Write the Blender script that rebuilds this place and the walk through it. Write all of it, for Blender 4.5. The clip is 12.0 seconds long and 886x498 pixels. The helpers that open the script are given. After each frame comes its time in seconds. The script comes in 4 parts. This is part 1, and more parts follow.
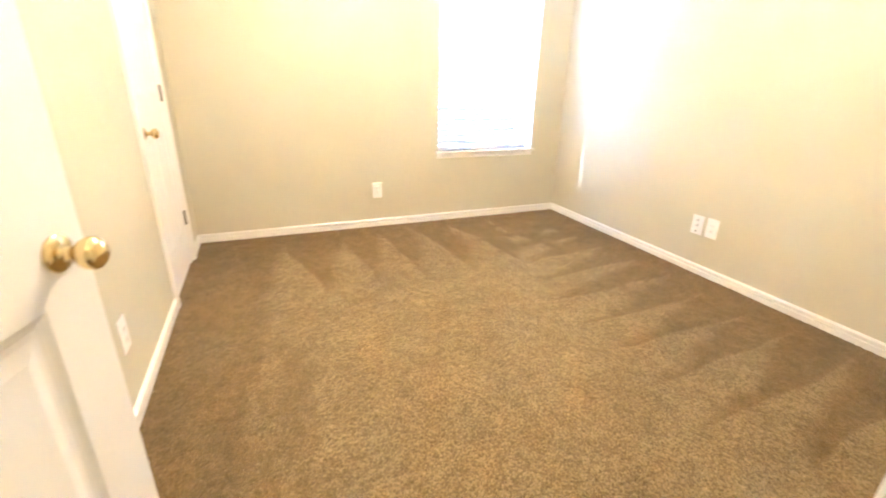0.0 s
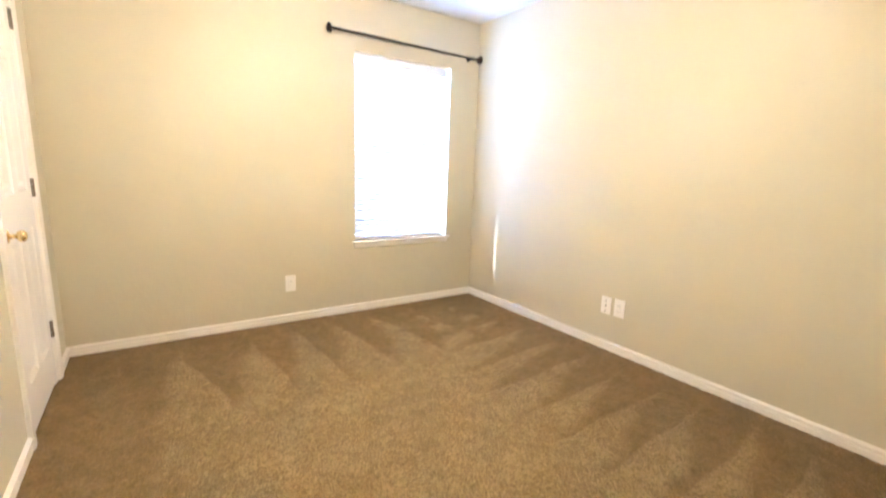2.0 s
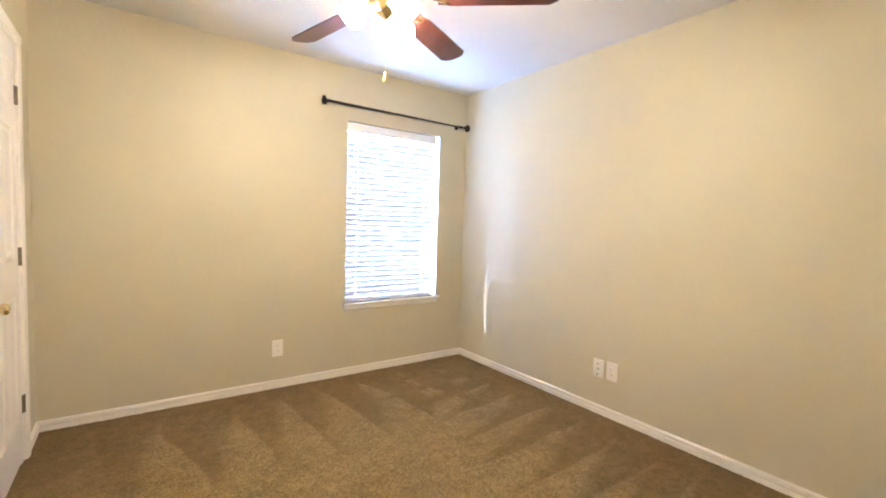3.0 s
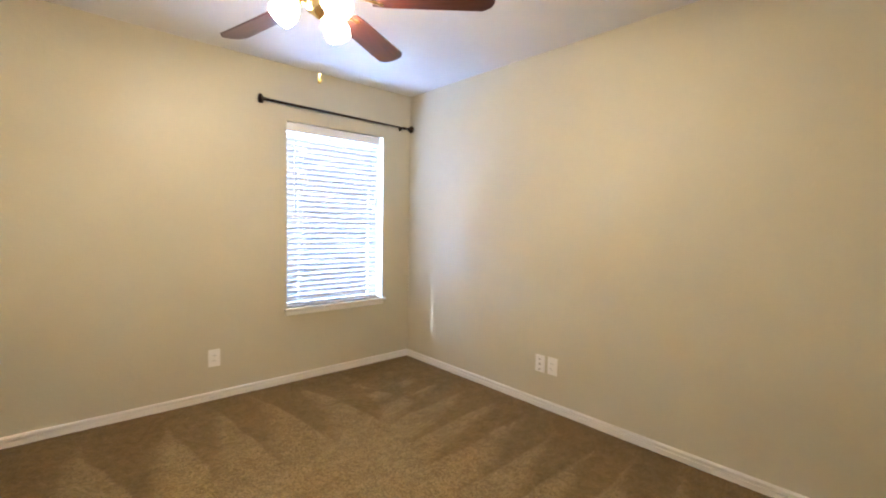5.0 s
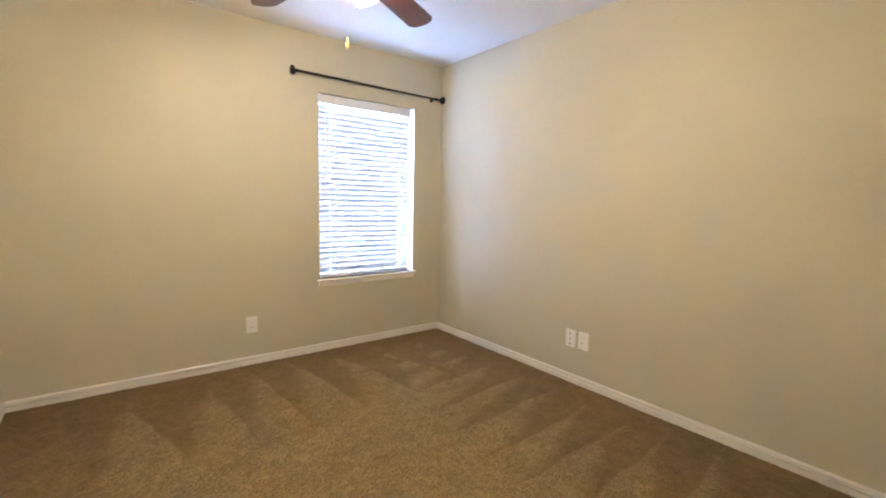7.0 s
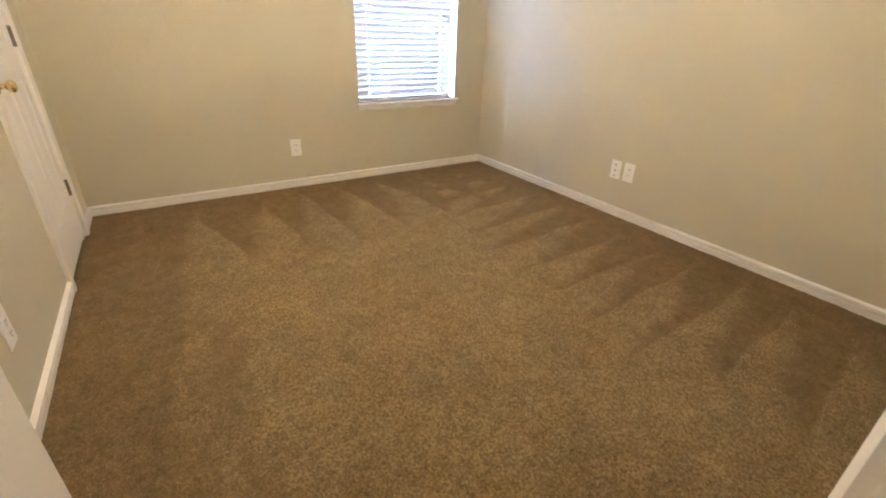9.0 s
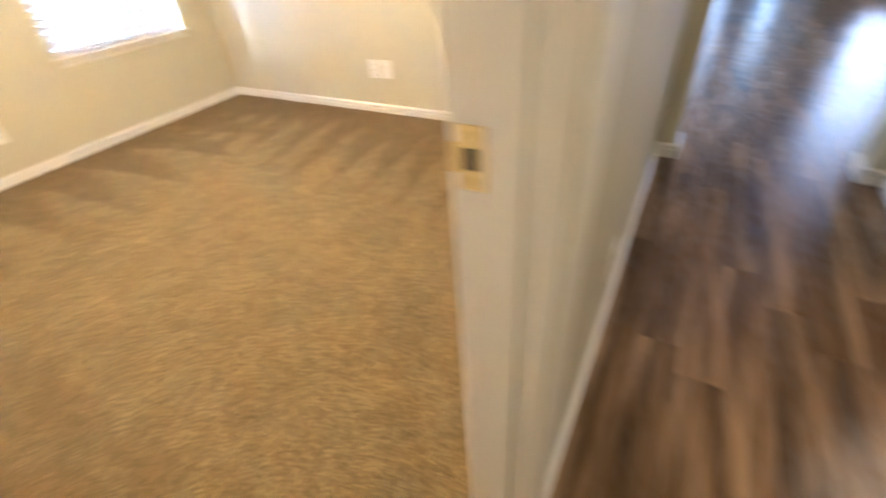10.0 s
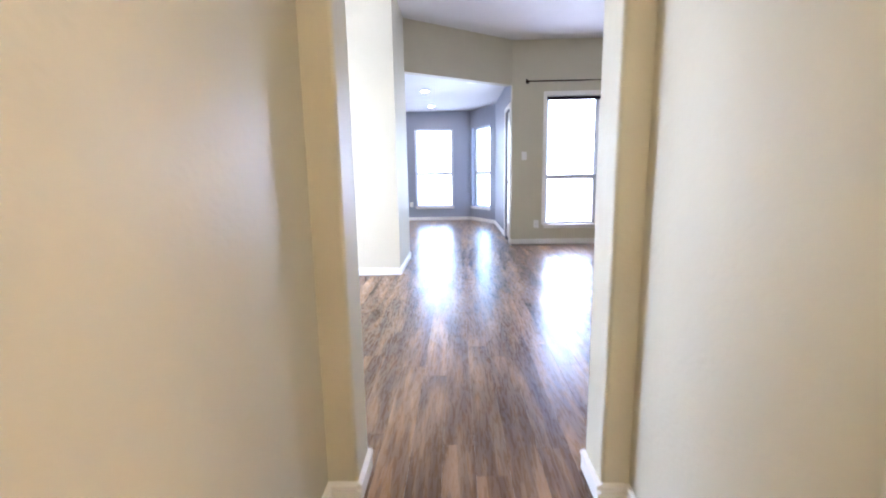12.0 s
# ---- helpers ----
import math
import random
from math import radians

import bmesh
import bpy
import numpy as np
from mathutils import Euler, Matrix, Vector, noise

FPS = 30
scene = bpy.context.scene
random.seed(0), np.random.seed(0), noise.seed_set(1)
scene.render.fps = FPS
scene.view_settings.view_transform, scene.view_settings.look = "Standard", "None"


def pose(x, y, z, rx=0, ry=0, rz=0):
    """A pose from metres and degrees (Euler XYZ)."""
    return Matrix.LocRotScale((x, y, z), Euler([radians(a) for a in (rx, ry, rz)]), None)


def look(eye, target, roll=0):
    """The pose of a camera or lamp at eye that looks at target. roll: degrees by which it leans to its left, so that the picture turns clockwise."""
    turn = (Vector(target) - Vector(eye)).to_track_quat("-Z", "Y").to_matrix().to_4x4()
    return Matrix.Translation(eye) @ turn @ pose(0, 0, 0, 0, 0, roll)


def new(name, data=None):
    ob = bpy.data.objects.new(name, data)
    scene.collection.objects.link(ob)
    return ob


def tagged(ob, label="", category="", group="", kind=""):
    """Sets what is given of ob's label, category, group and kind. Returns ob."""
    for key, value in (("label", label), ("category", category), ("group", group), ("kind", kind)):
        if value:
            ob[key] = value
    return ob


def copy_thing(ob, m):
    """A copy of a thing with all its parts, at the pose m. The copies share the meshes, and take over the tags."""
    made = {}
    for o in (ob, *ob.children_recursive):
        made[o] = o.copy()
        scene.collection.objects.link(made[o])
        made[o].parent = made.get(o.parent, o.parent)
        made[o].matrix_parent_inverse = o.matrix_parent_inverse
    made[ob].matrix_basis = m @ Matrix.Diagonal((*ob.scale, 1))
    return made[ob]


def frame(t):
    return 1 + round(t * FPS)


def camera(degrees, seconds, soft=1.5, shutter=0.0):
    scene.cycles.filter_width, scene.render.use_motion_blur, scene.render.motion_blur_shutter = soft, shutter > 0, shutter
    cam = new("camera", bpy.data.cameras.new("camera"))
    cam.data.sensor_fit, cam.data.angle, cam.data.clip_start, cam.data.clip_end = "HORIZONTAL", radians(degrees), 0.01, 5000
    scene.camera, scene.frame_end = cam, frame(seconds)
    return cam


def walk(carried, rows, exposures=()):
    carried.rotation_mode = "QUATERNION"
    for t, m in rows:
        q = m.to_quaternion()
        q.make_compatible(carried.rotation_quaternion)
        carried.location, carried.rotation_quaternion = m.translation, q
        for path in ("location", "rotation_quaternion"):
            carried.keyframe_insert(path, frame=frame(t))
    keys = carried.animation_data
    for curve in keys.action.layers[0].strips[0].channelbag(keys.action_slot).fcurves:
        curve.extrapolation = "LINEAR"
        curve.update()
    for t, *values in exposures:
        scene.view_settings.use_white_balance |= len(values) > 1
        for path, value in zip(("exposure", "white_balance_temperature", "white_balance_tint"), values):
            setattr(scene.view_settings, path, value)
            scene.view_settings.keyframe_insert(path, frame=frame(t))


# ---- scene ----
cam = camera(90.9, 12.0, soft=1.9, shutter=0.5)
PATH = [
    (0, (0.359, 0.218, 1.127), (1.067, 1.946, 0.411), 1.3),
    (0.5, (0.358, 0.293, 1.121), (1.278, 1.916, 0.401), 0.5),
    (1, (0.339, 0.316, 1.114), (1.334, 1.889, 0.382), 1.5),
    (1.5, (0.348, 0.316, 1.14), (1.38, 1.92, 0.537), 1.6),
    (2, (0.323, 0.321, 1.186), (1.425, 1.95, 0.827), 1.9),
    (2.5, (0.294, 0.325, 1.24), (1.435, 1.961, 1.089), 1.6),
    (4.5, (0.337, 0.301, 1.267), (1.56, 1.88, 1.172), 1.1),
    (5, (0.336, 0.289, 1.27), (1.668, 1.776, 1.157), 1.1),
    (5.5, (0.362, 0.283, 1.275), (1.781, 1.686, 1.141), 1.0),
    (6, (0.365, 0.285, 1.276), (1.781, 1.689, 1.132), 0.7),
    (6.5, (0.368, 0.288, 1.257), (1.684, 1.786, 1.099), 0.8),
    (8.5, (0.339, 0.281, 1.134), (1.356, 1.863, 0.454), 2.2),
    (9, (0.355, 0.272, 1.103), (1.323, 1.779, 0.213), 1.7),
    (9.5, (0.360, 0.265, 1.085), (1.385, 1.672, 0.099), -0.1),
    (9.6, (0.360, 0.262, 1.085), (1.445, 1.591, 0.057), -0.6),
    (9.8, (0.366, 0.225, 1.075), (1.564, 1.381, -0.033), -2.0),
    (10, (0.265, 0.09, 1.141), (1.632, 0.902, -0.072), -4.9),
    (10.1, (0.292, 0.03, 1.143), (1.731, 0.684, -0.083), -3.9),
    (10.2, (0.329, -0.035, 1.134), (1.828, 0.496, -0.079), -4.4),
    (10.3, (0.35, -0.073, 1.13), (1.882, 0.377, -0.075), -3.7),
    (10.4, (0.405, -0.142, 1.12), (2.011, 0.162, -0.032), -1.9),
    (10.5, (0.414, -0.169, 1.105), (2.069, 0.042, 0.001), 0.7),
    (10.7, (0.497, -0.216, 1.114), (2.218, -0.095, 0.103), 1.0),
    (11, (0.632, -0.259, 1.17), (2.474, -0.196, 0.391), 1.1),
    (11.5, (1.043, -0.251, 1.232), (2.976, -0.224, 0.72), -0.9),
    (12, (1.482, -0.275, 1.083), (3.452, -0.209, 0.744), -1.0),
]
EXPOSURES = [(0.0, 2.88, 4850, 12), (1.0, 2.58, 4850, 12), (1.8, 2.48, 4850, 12), (2.5, 2.2, 4900, 12), (4.5, 1.6, 4950, 12), (6.5, 1.56, 4950, 12), (8.5, 1.58, 5000, 12), (9.5, 2.15, 5050, 12),
             (10.0, 2.65, 5100, 13), (10.2, 2.85, 5100, 13), (10.4, 3.1, 5150, 14), (10.7, 3.35, 5150, 15), (11.0, 3.6, 5150, 16), (12.0, 3.68, 5150, 17)]
walk(cam, [(t, look(eye, target, roll)) for t, eye, target, roll in PATH], EXPOSURES)

# ---------------- world, sun and daylight ----------------
world = bpy.data.worlds.new("sky")
scene.world = world
world.use_nodes = True
sky = world.node_tree.nodes.new("ShaderNodeTexSky")
sky.sky_type = "NISHITA"
sky.sun_disc = False
sky.sun_elevation = radians(32)
sky.sun_rotation = radians(-46)
world.node_tree.links.new(sky.outputs[0], world.node_tree.nodes["Background"].inputs[0])
world.node_tree.nodes["Background"].inputs[1].default_value = 0.12

SUN_WAY = Vector((0.426, -0.400, -0.372))
sun = new("sun", bpy.data.lights.new("sun", "SUN"))
sun.data.energy, sun.data.angle, sun.data.color = 5.0, radians(0.53), (1.0, 0.965, 0.90)
sun.matrix_world = look((0, 0, 20), Vector((0, 0, 20)) + SUN_WAY)


def daylight(name, centre, target, width, height, watts, colour=(0.86, 0.92, 1.0)):
    """Sky light that enters by one window, from just outside its panes."""
    data = bpy.data.lights.new(name, "AREA")
    data.shape, data.size, data.size_y = "RECTANGLE", width, height
    data.energy, data.color = watts, colour
    ob = new(name, data)
    ob.matrix_world = look(centre, target)
    return ob


daylight("bedroom_window_daylight", (2.1, 3.79, 1.32), (2.1, 3.0, 1.32), 0.86, 1.4, 37, (0.52, 0.68, 1.0))
daylight("living_window_daylight", (8.36, -2.0, 1.24), (7.5, -2.0, 1.24), 0.78, 1.85, 4.5, (0.92, 0.88, 1.0))
daylight("nook_window_daylight", (12.06, 0.24, 1.21), (11.0, 0.24, 1.21), 0.88, 1.75, 3, (0.82, 0.84, 1.0))
daylight("nook_side_daylight", (11.50, -1.02, 1.21), (11.0, -0.12, 1.21), 0.7, 1.75, 1.5, (0.82, 0.84, 1.0))
daylight("patio_door_daylight", (8.62, -1.3, 1.1), (8.62, 0, 1.1), 0.6, 1.9, 4)
# added source at an unseen window, brightens the pillar and the hall's right wall
daylight("unseen_side_daylight", (5.15, 2.92, 1.3), (5.15, 1.5, 1.2), 1.7, 1.9, 7.4, (0.86, 0.86, 1.0))

# ---------------- materials ----------------
def mat(name, rough=0.6, metal=0.0):
    m = bpy.data.materials.new(name)
    m.use_nodes = True
    b = m.node_tree.nodes["Principled BSDF"]
    b.inputs["Roughness"].default_value = rough
    b.inputs["Metallic"].default_value = metal
    return m, m.node_tree, b


def node(tree, kind, **values):
    n = tree.nodes.new(kind)
    for k, v in values.items():
        n.inputs[k.replace("_", " ")].default_value = v
    return n


def coords(tree, scale=(1, 1, 1), turn=0.0):
    g = tree.nodes.new("ShaderNodeNewGeometry")
    mp = tree.nodes.new("ShaderNodeMapping")
    mp.inputs["Scale"].default_value = scale
    mp.inputs["Rotation"].default_value = (0, 0, turn)
    tree.links.new(g.outputs["Position"], mp.inputs["Vector"])
    return mp.outputs[0]


def noise_tex(tree, vec, scale, detail=3.0, rough=0.5):
    n = node(tree, "ShaderNodeTexNoise", Scale=scale, Detail=detail, Roughness=rough)
    tree.links.new(vec, n.inputs["Vector"])
    return n.outputs["Fac"]


def ramp(tree, fac, stops):
    r = tree.nodes.new("ShaderNodeValToRGB")
    while len(r.color_ramp.elements) < len(stops):
        r.color_ramp.elements.new(0.5)
    for e, (p, c) in zip(r.color_ramp.elements, stops):
        e.position, e.color = p, (*c, 1)
    tree.links.new(fac, r.inputs[0])
    return r.outputs[0]


def math_node(tree, op, a, b=None):
    n = tree.nodes.new("ShaderNodeMath")
    n.operation = op
    for i, v in enumerate((a, b)):
        if v is None:
            continue
        if isinstance(v, (int, float)):
            n.inputs[i].default_value = v
        else:
            tree.links.new(v, n.inputs[i])
    return n.outputs[0]


def mix(tree, fac, a, b, blend="MIX"):
    n = tree.nodes.new("ShaderNodeMix")
    n.data_type, n.blend_type = "RGBA", blend
    for sock, v in ((n.inputs[0], fac), (n.inputs[6], a), (n.inputs[7], b)):
        if isinstance(v, (int, float)):
            sock.default_value = v
        elif isinstance(v, tuple):
            sock.default_value = (*v, 1)
        else:
            tree.links.new(v, sock)
    return n.outputs[2]


def bump(tree, bsdf, height, strength=0.2, distance=0.01):
    n = node(tree, "ShaderNodeBump", Strength=strength, Distance=distance)
    tree.links.new(height, n.inputs["Height"])
    tree.links.new(n.outputs[0], bsdf.inputs["Normal"])


def painted(name, colour, rough=0.55, texture=0.12, size=90.0, spread=0.03, spec=0.5):
    """Rolled or sprayed paint: a faint orange peel and a little unevenness of tone."""
    m, t, b = mat(name, rough)
    v = coords(t)
    lo = tuple(c * (1 - spread) for c in colour)
    hi = tuple(min(1, c * (1 + spread)) for c in colour)
    t.links.new(ramp(t, noise_tex(t, v, 1.7, 5, 0.6), [(0.3, lo), (0.7, hi)]), b.inputs["Base Color"])
    b.inputs["Specular IOR Level"].default_value = spec
    rr = ramp(t, noise_tex(t, v, 6.0, 4), [(0.3, (rough - 0.015,) * 3), (0.7, (rough + 0.02,) * 3)])
    t.links.new(rr, b.inputs["Roughness"])
    h = math_node(t, "ADD", noise_tex(t, v, size, 2), math_node(t, "MULTIPLY", noise_tex(t, v, size * 0.28, 3), 1.4))
    bump(t, b, h, texture, 0.004)
    return m


def metal(name, colour, rough=0.2):
    m, t, b = mat(name, rough, 1.0)
    v = coords(t)
    t.links.new(ramp(t, noise_tex(t, v, 45, 4), [(0.3, tuple(c * 0.82 for c in colour)), (0.7, colour)]), b.inputs["Base Color"])
    t.links.new(ramp(t, noise_tex(t, v, 120, 3), [(0.3, (rough * 0.7,) * 3), (0.7, (rough * 1.5,) * 3)]), b.inputs["Roughness"])
    return m


def glowing(name, colour, strength):
    m, t, b = mat(name, 0.35)
    b.inputs["Base Color"].default_value = (*colour, 1)
    b.inputs["Emission Color"].default_value = (*colour, 1)
    b.inputs["Emission Strength"].default_value = strength
    return m


WALL = painted("greige_wall_paint", (0.590, 0.551, 0.412), 0.46, 0.24, 62, spec=0.30)
WALL_BLUE = painted("slate_blue_wall_paint", (0.30, 0.32, 0.38), 0.5, 0.15, 70)
CEILING = painted("ceiling_paint", (0.74, 0.725, 0.70), 0.8, 0.35, 45)
TRIM = painted("white_trim_paint", (0.86, 0.835, 0.78), 0.32, 0.05, 160, 0.02)
DOOR_PAINT = painted("white_door_paint", (0.85, 0.83, 0.785), 0.3, 0.06, 120, 0.02)
PLATE = painted("white_plastic", (0.88, 0.86, 0.82), 0.3, 0.02, 200, 0.01)
VINYL = painted("white_vinyl", (0.83, 0.84, 0.85), 0.35, 0.02, 200, 0.01)
# backlit shade of the living room and nook frames, put into a grey colour
BACKLIT_FRAME = painted("backlit_window_frame", (0.58, 0.59, 0.61), 0.4, 0.02, 200, 0.02)
BRASS = metal("polished_brass", (0.86, 0.69, 0.34), 0.16)
BRONZE = metal("dark_bronze", (0.036, 0.027, 0.023), 0.42)
NICKEL = metal("brushed_nickel", (0.72, 0.69, 0.64), 0.25)
HINGE = metal("worn_hinge_steel", (0.24, 0.21, 0.16), 0.45)
DARK, _t, _b = mat("dark_slot", 0.6)
_b.inputs["Base Color"].default_value = (0.03, 0.028, 0.025, 1)


def carpet_material():
    m, t, b = mat("brown_cut_pile_carpet", 0.95)
    v = coords(t)
    fine = noise_tex(t, v, 230, 3, 0.7)
    mid = noise_tex(t, v, 100, 5, 0.85)
    patch = noise_tex(t, v, 11, 4, 0.7)
    broad = noise_tex(t, coords(t, (1, 1, 1), 0.4), 3.2, 4, 0.6)
    base = ramp(t, fine, [(0.25, (0.167, 0.114, 0.047)), (0.52, (0.385, 0.283, 0.126)), (0.8, (0.65, 0.490, 0.235))])
    clump = noise_tex(t, v, 36, 5, 0.85)
    base = mix(t, 0.5, base, ramp(t, clump, [(0.40, (0.58, 0.56, 0.53)), (0.60, (1.1, 1.1, 1.1))]), "MULTIPLY")
    base = mix(t, 0.45, base, ramp(t, patch, [(0.36, (0.66, 0.65, 0.63)), (0.62, (1.08, 1.08, 1.08))]), "MULTIPLY")
    base = mix(t, 0.5, base, ramp(t, broad, [(0.35, (0.72, 0.71, 0.70)), (0.65, (1.0, 1.0, 1.0))]), "MULTIPLY")
    sep = t.nodes.new("ShaderNodeSeparateXYZ")
    t.links.new(coords(t), sep.inputs[0])
    wob = math_node(t, "MULTIPLY", noise_tex(t, coords(t), 0.9, 2), 1.1)
    marks = None
    for along, across, edge, pitch, skew in ((0, 1, 3.566, 0.33, -0.25), (1, 0, 2.836, 0.25, 0.55)):
        far = math_node(t, "SUBTRACT", edge, sep.outputs[across])
        u = math_node(t, "ADD", math_node(t, "DIVIDE", sep.outputs[along], pitch), math_node(t, "ADD", wob, math_node(t, "MULTIPLY", far, skew)))
        f = math_node(t, "FRACT", u)
        slope = math_node(t, "MINIMUM", math_node(t, "DIVIDE", f, 0.84), math_node(t, "DIVIDE", math_node(t, "SUBTRACT", 1.0, f), 0.16))
        saw = math_node(t, "MULTIPLY", math_node(t, "SUBTRACT", 1.0, slope), 0.5)
        reach = math_node(t, "MULTIPLY", math_node(t, "SUBTRACT", noise_tex(t, coords(t), 2.3, 2), 0.5), 0.75)
        room = math_node(t, "MULTIPLY", math_node(t, "SUBTRACT", math_node(t, "ADD", far, reach), 0.12), 0.62)
        inside = math_node(t, "MULTIPLY", math_node(t, "SUBTRACT", room, saw), 6.0)
        n = t.nodes.new("ShaderNodeClamp")
        t.links.new(inside, n.inputs[0])
        marks = n.outputs[0] if marks is None else math_node(t, "MULTIPLY", marks, n.outputs[0])
    # one long pass along the closet wall
    edge_noise = math_node(t, "MULTIPLY", noise_tex(t, coords(t, (3.0, 1.0, 1.0)), 2.1, 4, 0.65), 1.1)
    n = t.nodes.new("ShaderNodeClamp")
    n.inputs["Min"].default_value = 0.25
    t.links.new(math_node(t, "MULTIPLY", math_node(t, "SUBTRACT", math_node(t, "ADD", sep.outputs[0], edge_noise), 0.72), 4.0), n.inputs[0])
    marks = math_node(t, "MULTIPLY", marks, n.outputs[0])
    # pile brushed away lies smooth and dark; pile brushed up stands in pale clumps with dark pits
    lift = math_node(t, "ADD", math_node(t, "MULTIPLY", marks, 0.55), 0.40)
    base = mix(t, lift, base, ramp(t, mid, [(0.37, (0.40, 0.37, 0.33)), (0.62, (1.28, 1.28, 1.28))]), "MULTIPLY")
    base = mix(t, marks, mix(t, 1.0, base, (0.78, 0.72, 0.64), "MULTIPLY"), mix(t, 1.0, base, (1.16, 1.16, 1.14), "MULTIPLY"))
    t.links.new(base, b.inputs["Base Color"])
    b.inputs["Specular IOR Level"].default_value = 0.1
    b.inputs["Sheen Weight"].default_value = 0.08
    b.inputs["Sheen Roughness"].default_value = 0.5
    bump(t, b, math_node(t, "ADD", fine, mid), 0.9, 0.009)
    return m


CARPET = carpet_material()


def plank_material(name, joined=False):
    """Hand-scraped laminate: each board takes its own tone and its own stretch of grain."""
    m, t, b = mat(name, 0.3)
    g = t.nodes.new("ShaderNodeNewGeometry")
    own = g.outputs["Random Per Island"] if joined else t.nodes.new("ShaderNodeObjectInfo").outputs["Random"]
    shift = t.nodes.new("ShaderNodeCombineXYZ")
    t.links.new(math_node(t, "MULTIPLY", own, 37.0), shift.inputs[0])
    t.links.new(math_node(t, "MULTIPLY", own, 11.0), shift.inputs[1])
    add = t.nodes.new("ShaderNodeVectorMath")
    t.links.new(g.outputs["Position"], add.inputs[0])
    t.links.new(shift.outputs[0], add.inputs[1])
    mp = t.nodes.new("ShaderNodeMapping")
    mp.inputs["Scale"].default_value = (1.0, 9.0, 1.0)
    t.links.new(add.outputs[0], mp.inputs[0])
    v = mp.outputs[0]
    streak = noise_tex(t, v, 1.1, 2, 0.45)
    n = node(t, "ShaderNodeTexNoise", Scale=11.0, Detail=5.0, Roughness=0.65, Distortion=0.6)
    t.links.new(v, n.inputs["Vector"])
    grain = n.outputs["Fac"]
    col = ramp(t, streak, [(0.30, (0.100, 0.058, 0.029)), (0.46, (0.182, 0.113, 0.058)), (0.57, (0.265, 0.174, 0.095)), (0.72, (0.385, 0.265, 0.155))])
    # scraped figure: long patches with firm edges, pale beside dark
    mp2 = t.nodes.new("ShaderNodeMapping")
    mp2.inputs["Scale"].default_value = (2.1, 17.0, 1.0)
    t.links.new(add.outputs[0], mp2.inputs[0])
    figure = noise_tex(t, mp2.outputs[0], 1.3, 2, 0.45)
    col = mix(t, 0.5, col, ramp(t, figure, [(0.38, (0.42, 0.38, 0.35)), (0.43, (0.85, 0.83, 0.81)), (0.54, (1.05, 1.05, 1.05)), (0.58, (1.7, 1.66, 1.58))]), "MULTIPLY")
    col = mix(t, 0.16, col, ramp(t, grain, [(0.32, (0.45, 0.42, 0.40)), (0.6, (1.0, 1.0, 1.0))]), "MULTIPLY")
    tone = ramp(t, own, [(0.0, (0.68, 0.66, 0.65)), (0.5, (0.9, 0.88, 0.86)), (1.0, (1.2, 1.16, 1.10))])
    t.links.new(mix(t, 1.0, col, tone, "MULTIPLY"), b.inputs["Base Color"])
    t.links.new(ramp(t, grain, [(0.3, (0.33,) * 3), (0.7, (0.23,) * 3)]), b.inputs["Roughness"])
    b.inputs["Specular IOR Level"].default_value = 0.3
    bump(t, b, math_node(t, "ADD", grain, streak), 0.07, 0.004)
    return m


PLANK = plank_material("dark_walnut_laminate")
FAR_PLANK = plank_material("dark_walnut_laminate_joined", True)


def wood(name, dark, light, rough=0.35, axis_scale=(14.0, 1.0, 14.0)):
    m, t, b = mat(name, rough)
    c = t.nodes.new("ShaderNodeTexCoord")
    mp = t.nodes.new("ShaderNodeMapping")
    mp.inputs["Scale"].default_value = axis_scale
    t.links.new(c.outputs["Object"], mp.inputs[0])
    n = node(t, "ShaderNodeTexNoise", Scale=6.0, Detail=6.0, Roughness=0.6, Distortion=0.5)
    t.links.new(mp.outputs[0], n.inputs["Vector"])
    t.links.new(ramp(t, n.outputs["Fac"], [(0.3, dark), (0.7, light)]), b.inputs["Base Color"])
    bump(t, b, n.outputs["Fac"], 0.08, 0.002)
    return m


BLADE = wood("mahogany_blade", (0.042, 0.013, 0.010), (0.095, 0.030, 0.020), 0.3, (1.0, 9.0, 9.0))
OAK = wood("honey_oak", (0.18, 0.085, 0.032), (0.35, 0.185, 0.080), 0.35)


def slat_material():
    """Thin white blind slats that let part of the daylight through."""
    m, t, b = mat("white_blind_slat", 0.45)
    b.inputs["Base Color"].default_value = (0.82, 0.82, 0.82, 1)
    tr = t.nodes.new("ShaderNodeBsdfTranslucent")
    tr.inputs[0].default_value = (0.86, 0.88, 0.92, 1)
    ms = t.nodes.new("ShaderNodeMixShader")
    ms.inputs[0].default_value = 0.072
    t.links.new(b.outputs[0], ms.inputs[1])
    t.links.new(tr.outputs[0], ms.inputs[2])
    t.links.new(ms.outputs[0], t.nodes["Material Output"].inputs[0])
    return m


SLAT = slat_material()


def glass_material():
    m, t, b = mat("clear_window_glass", 0.02)
    b.inputs["Base Color"].default_value = (0.97, 0.99, 0.98, 1)
    b.inputs["Transmission Weight"].default_value = 1.0
    b.inputs["IOR"].default_value = 1.1
    return m


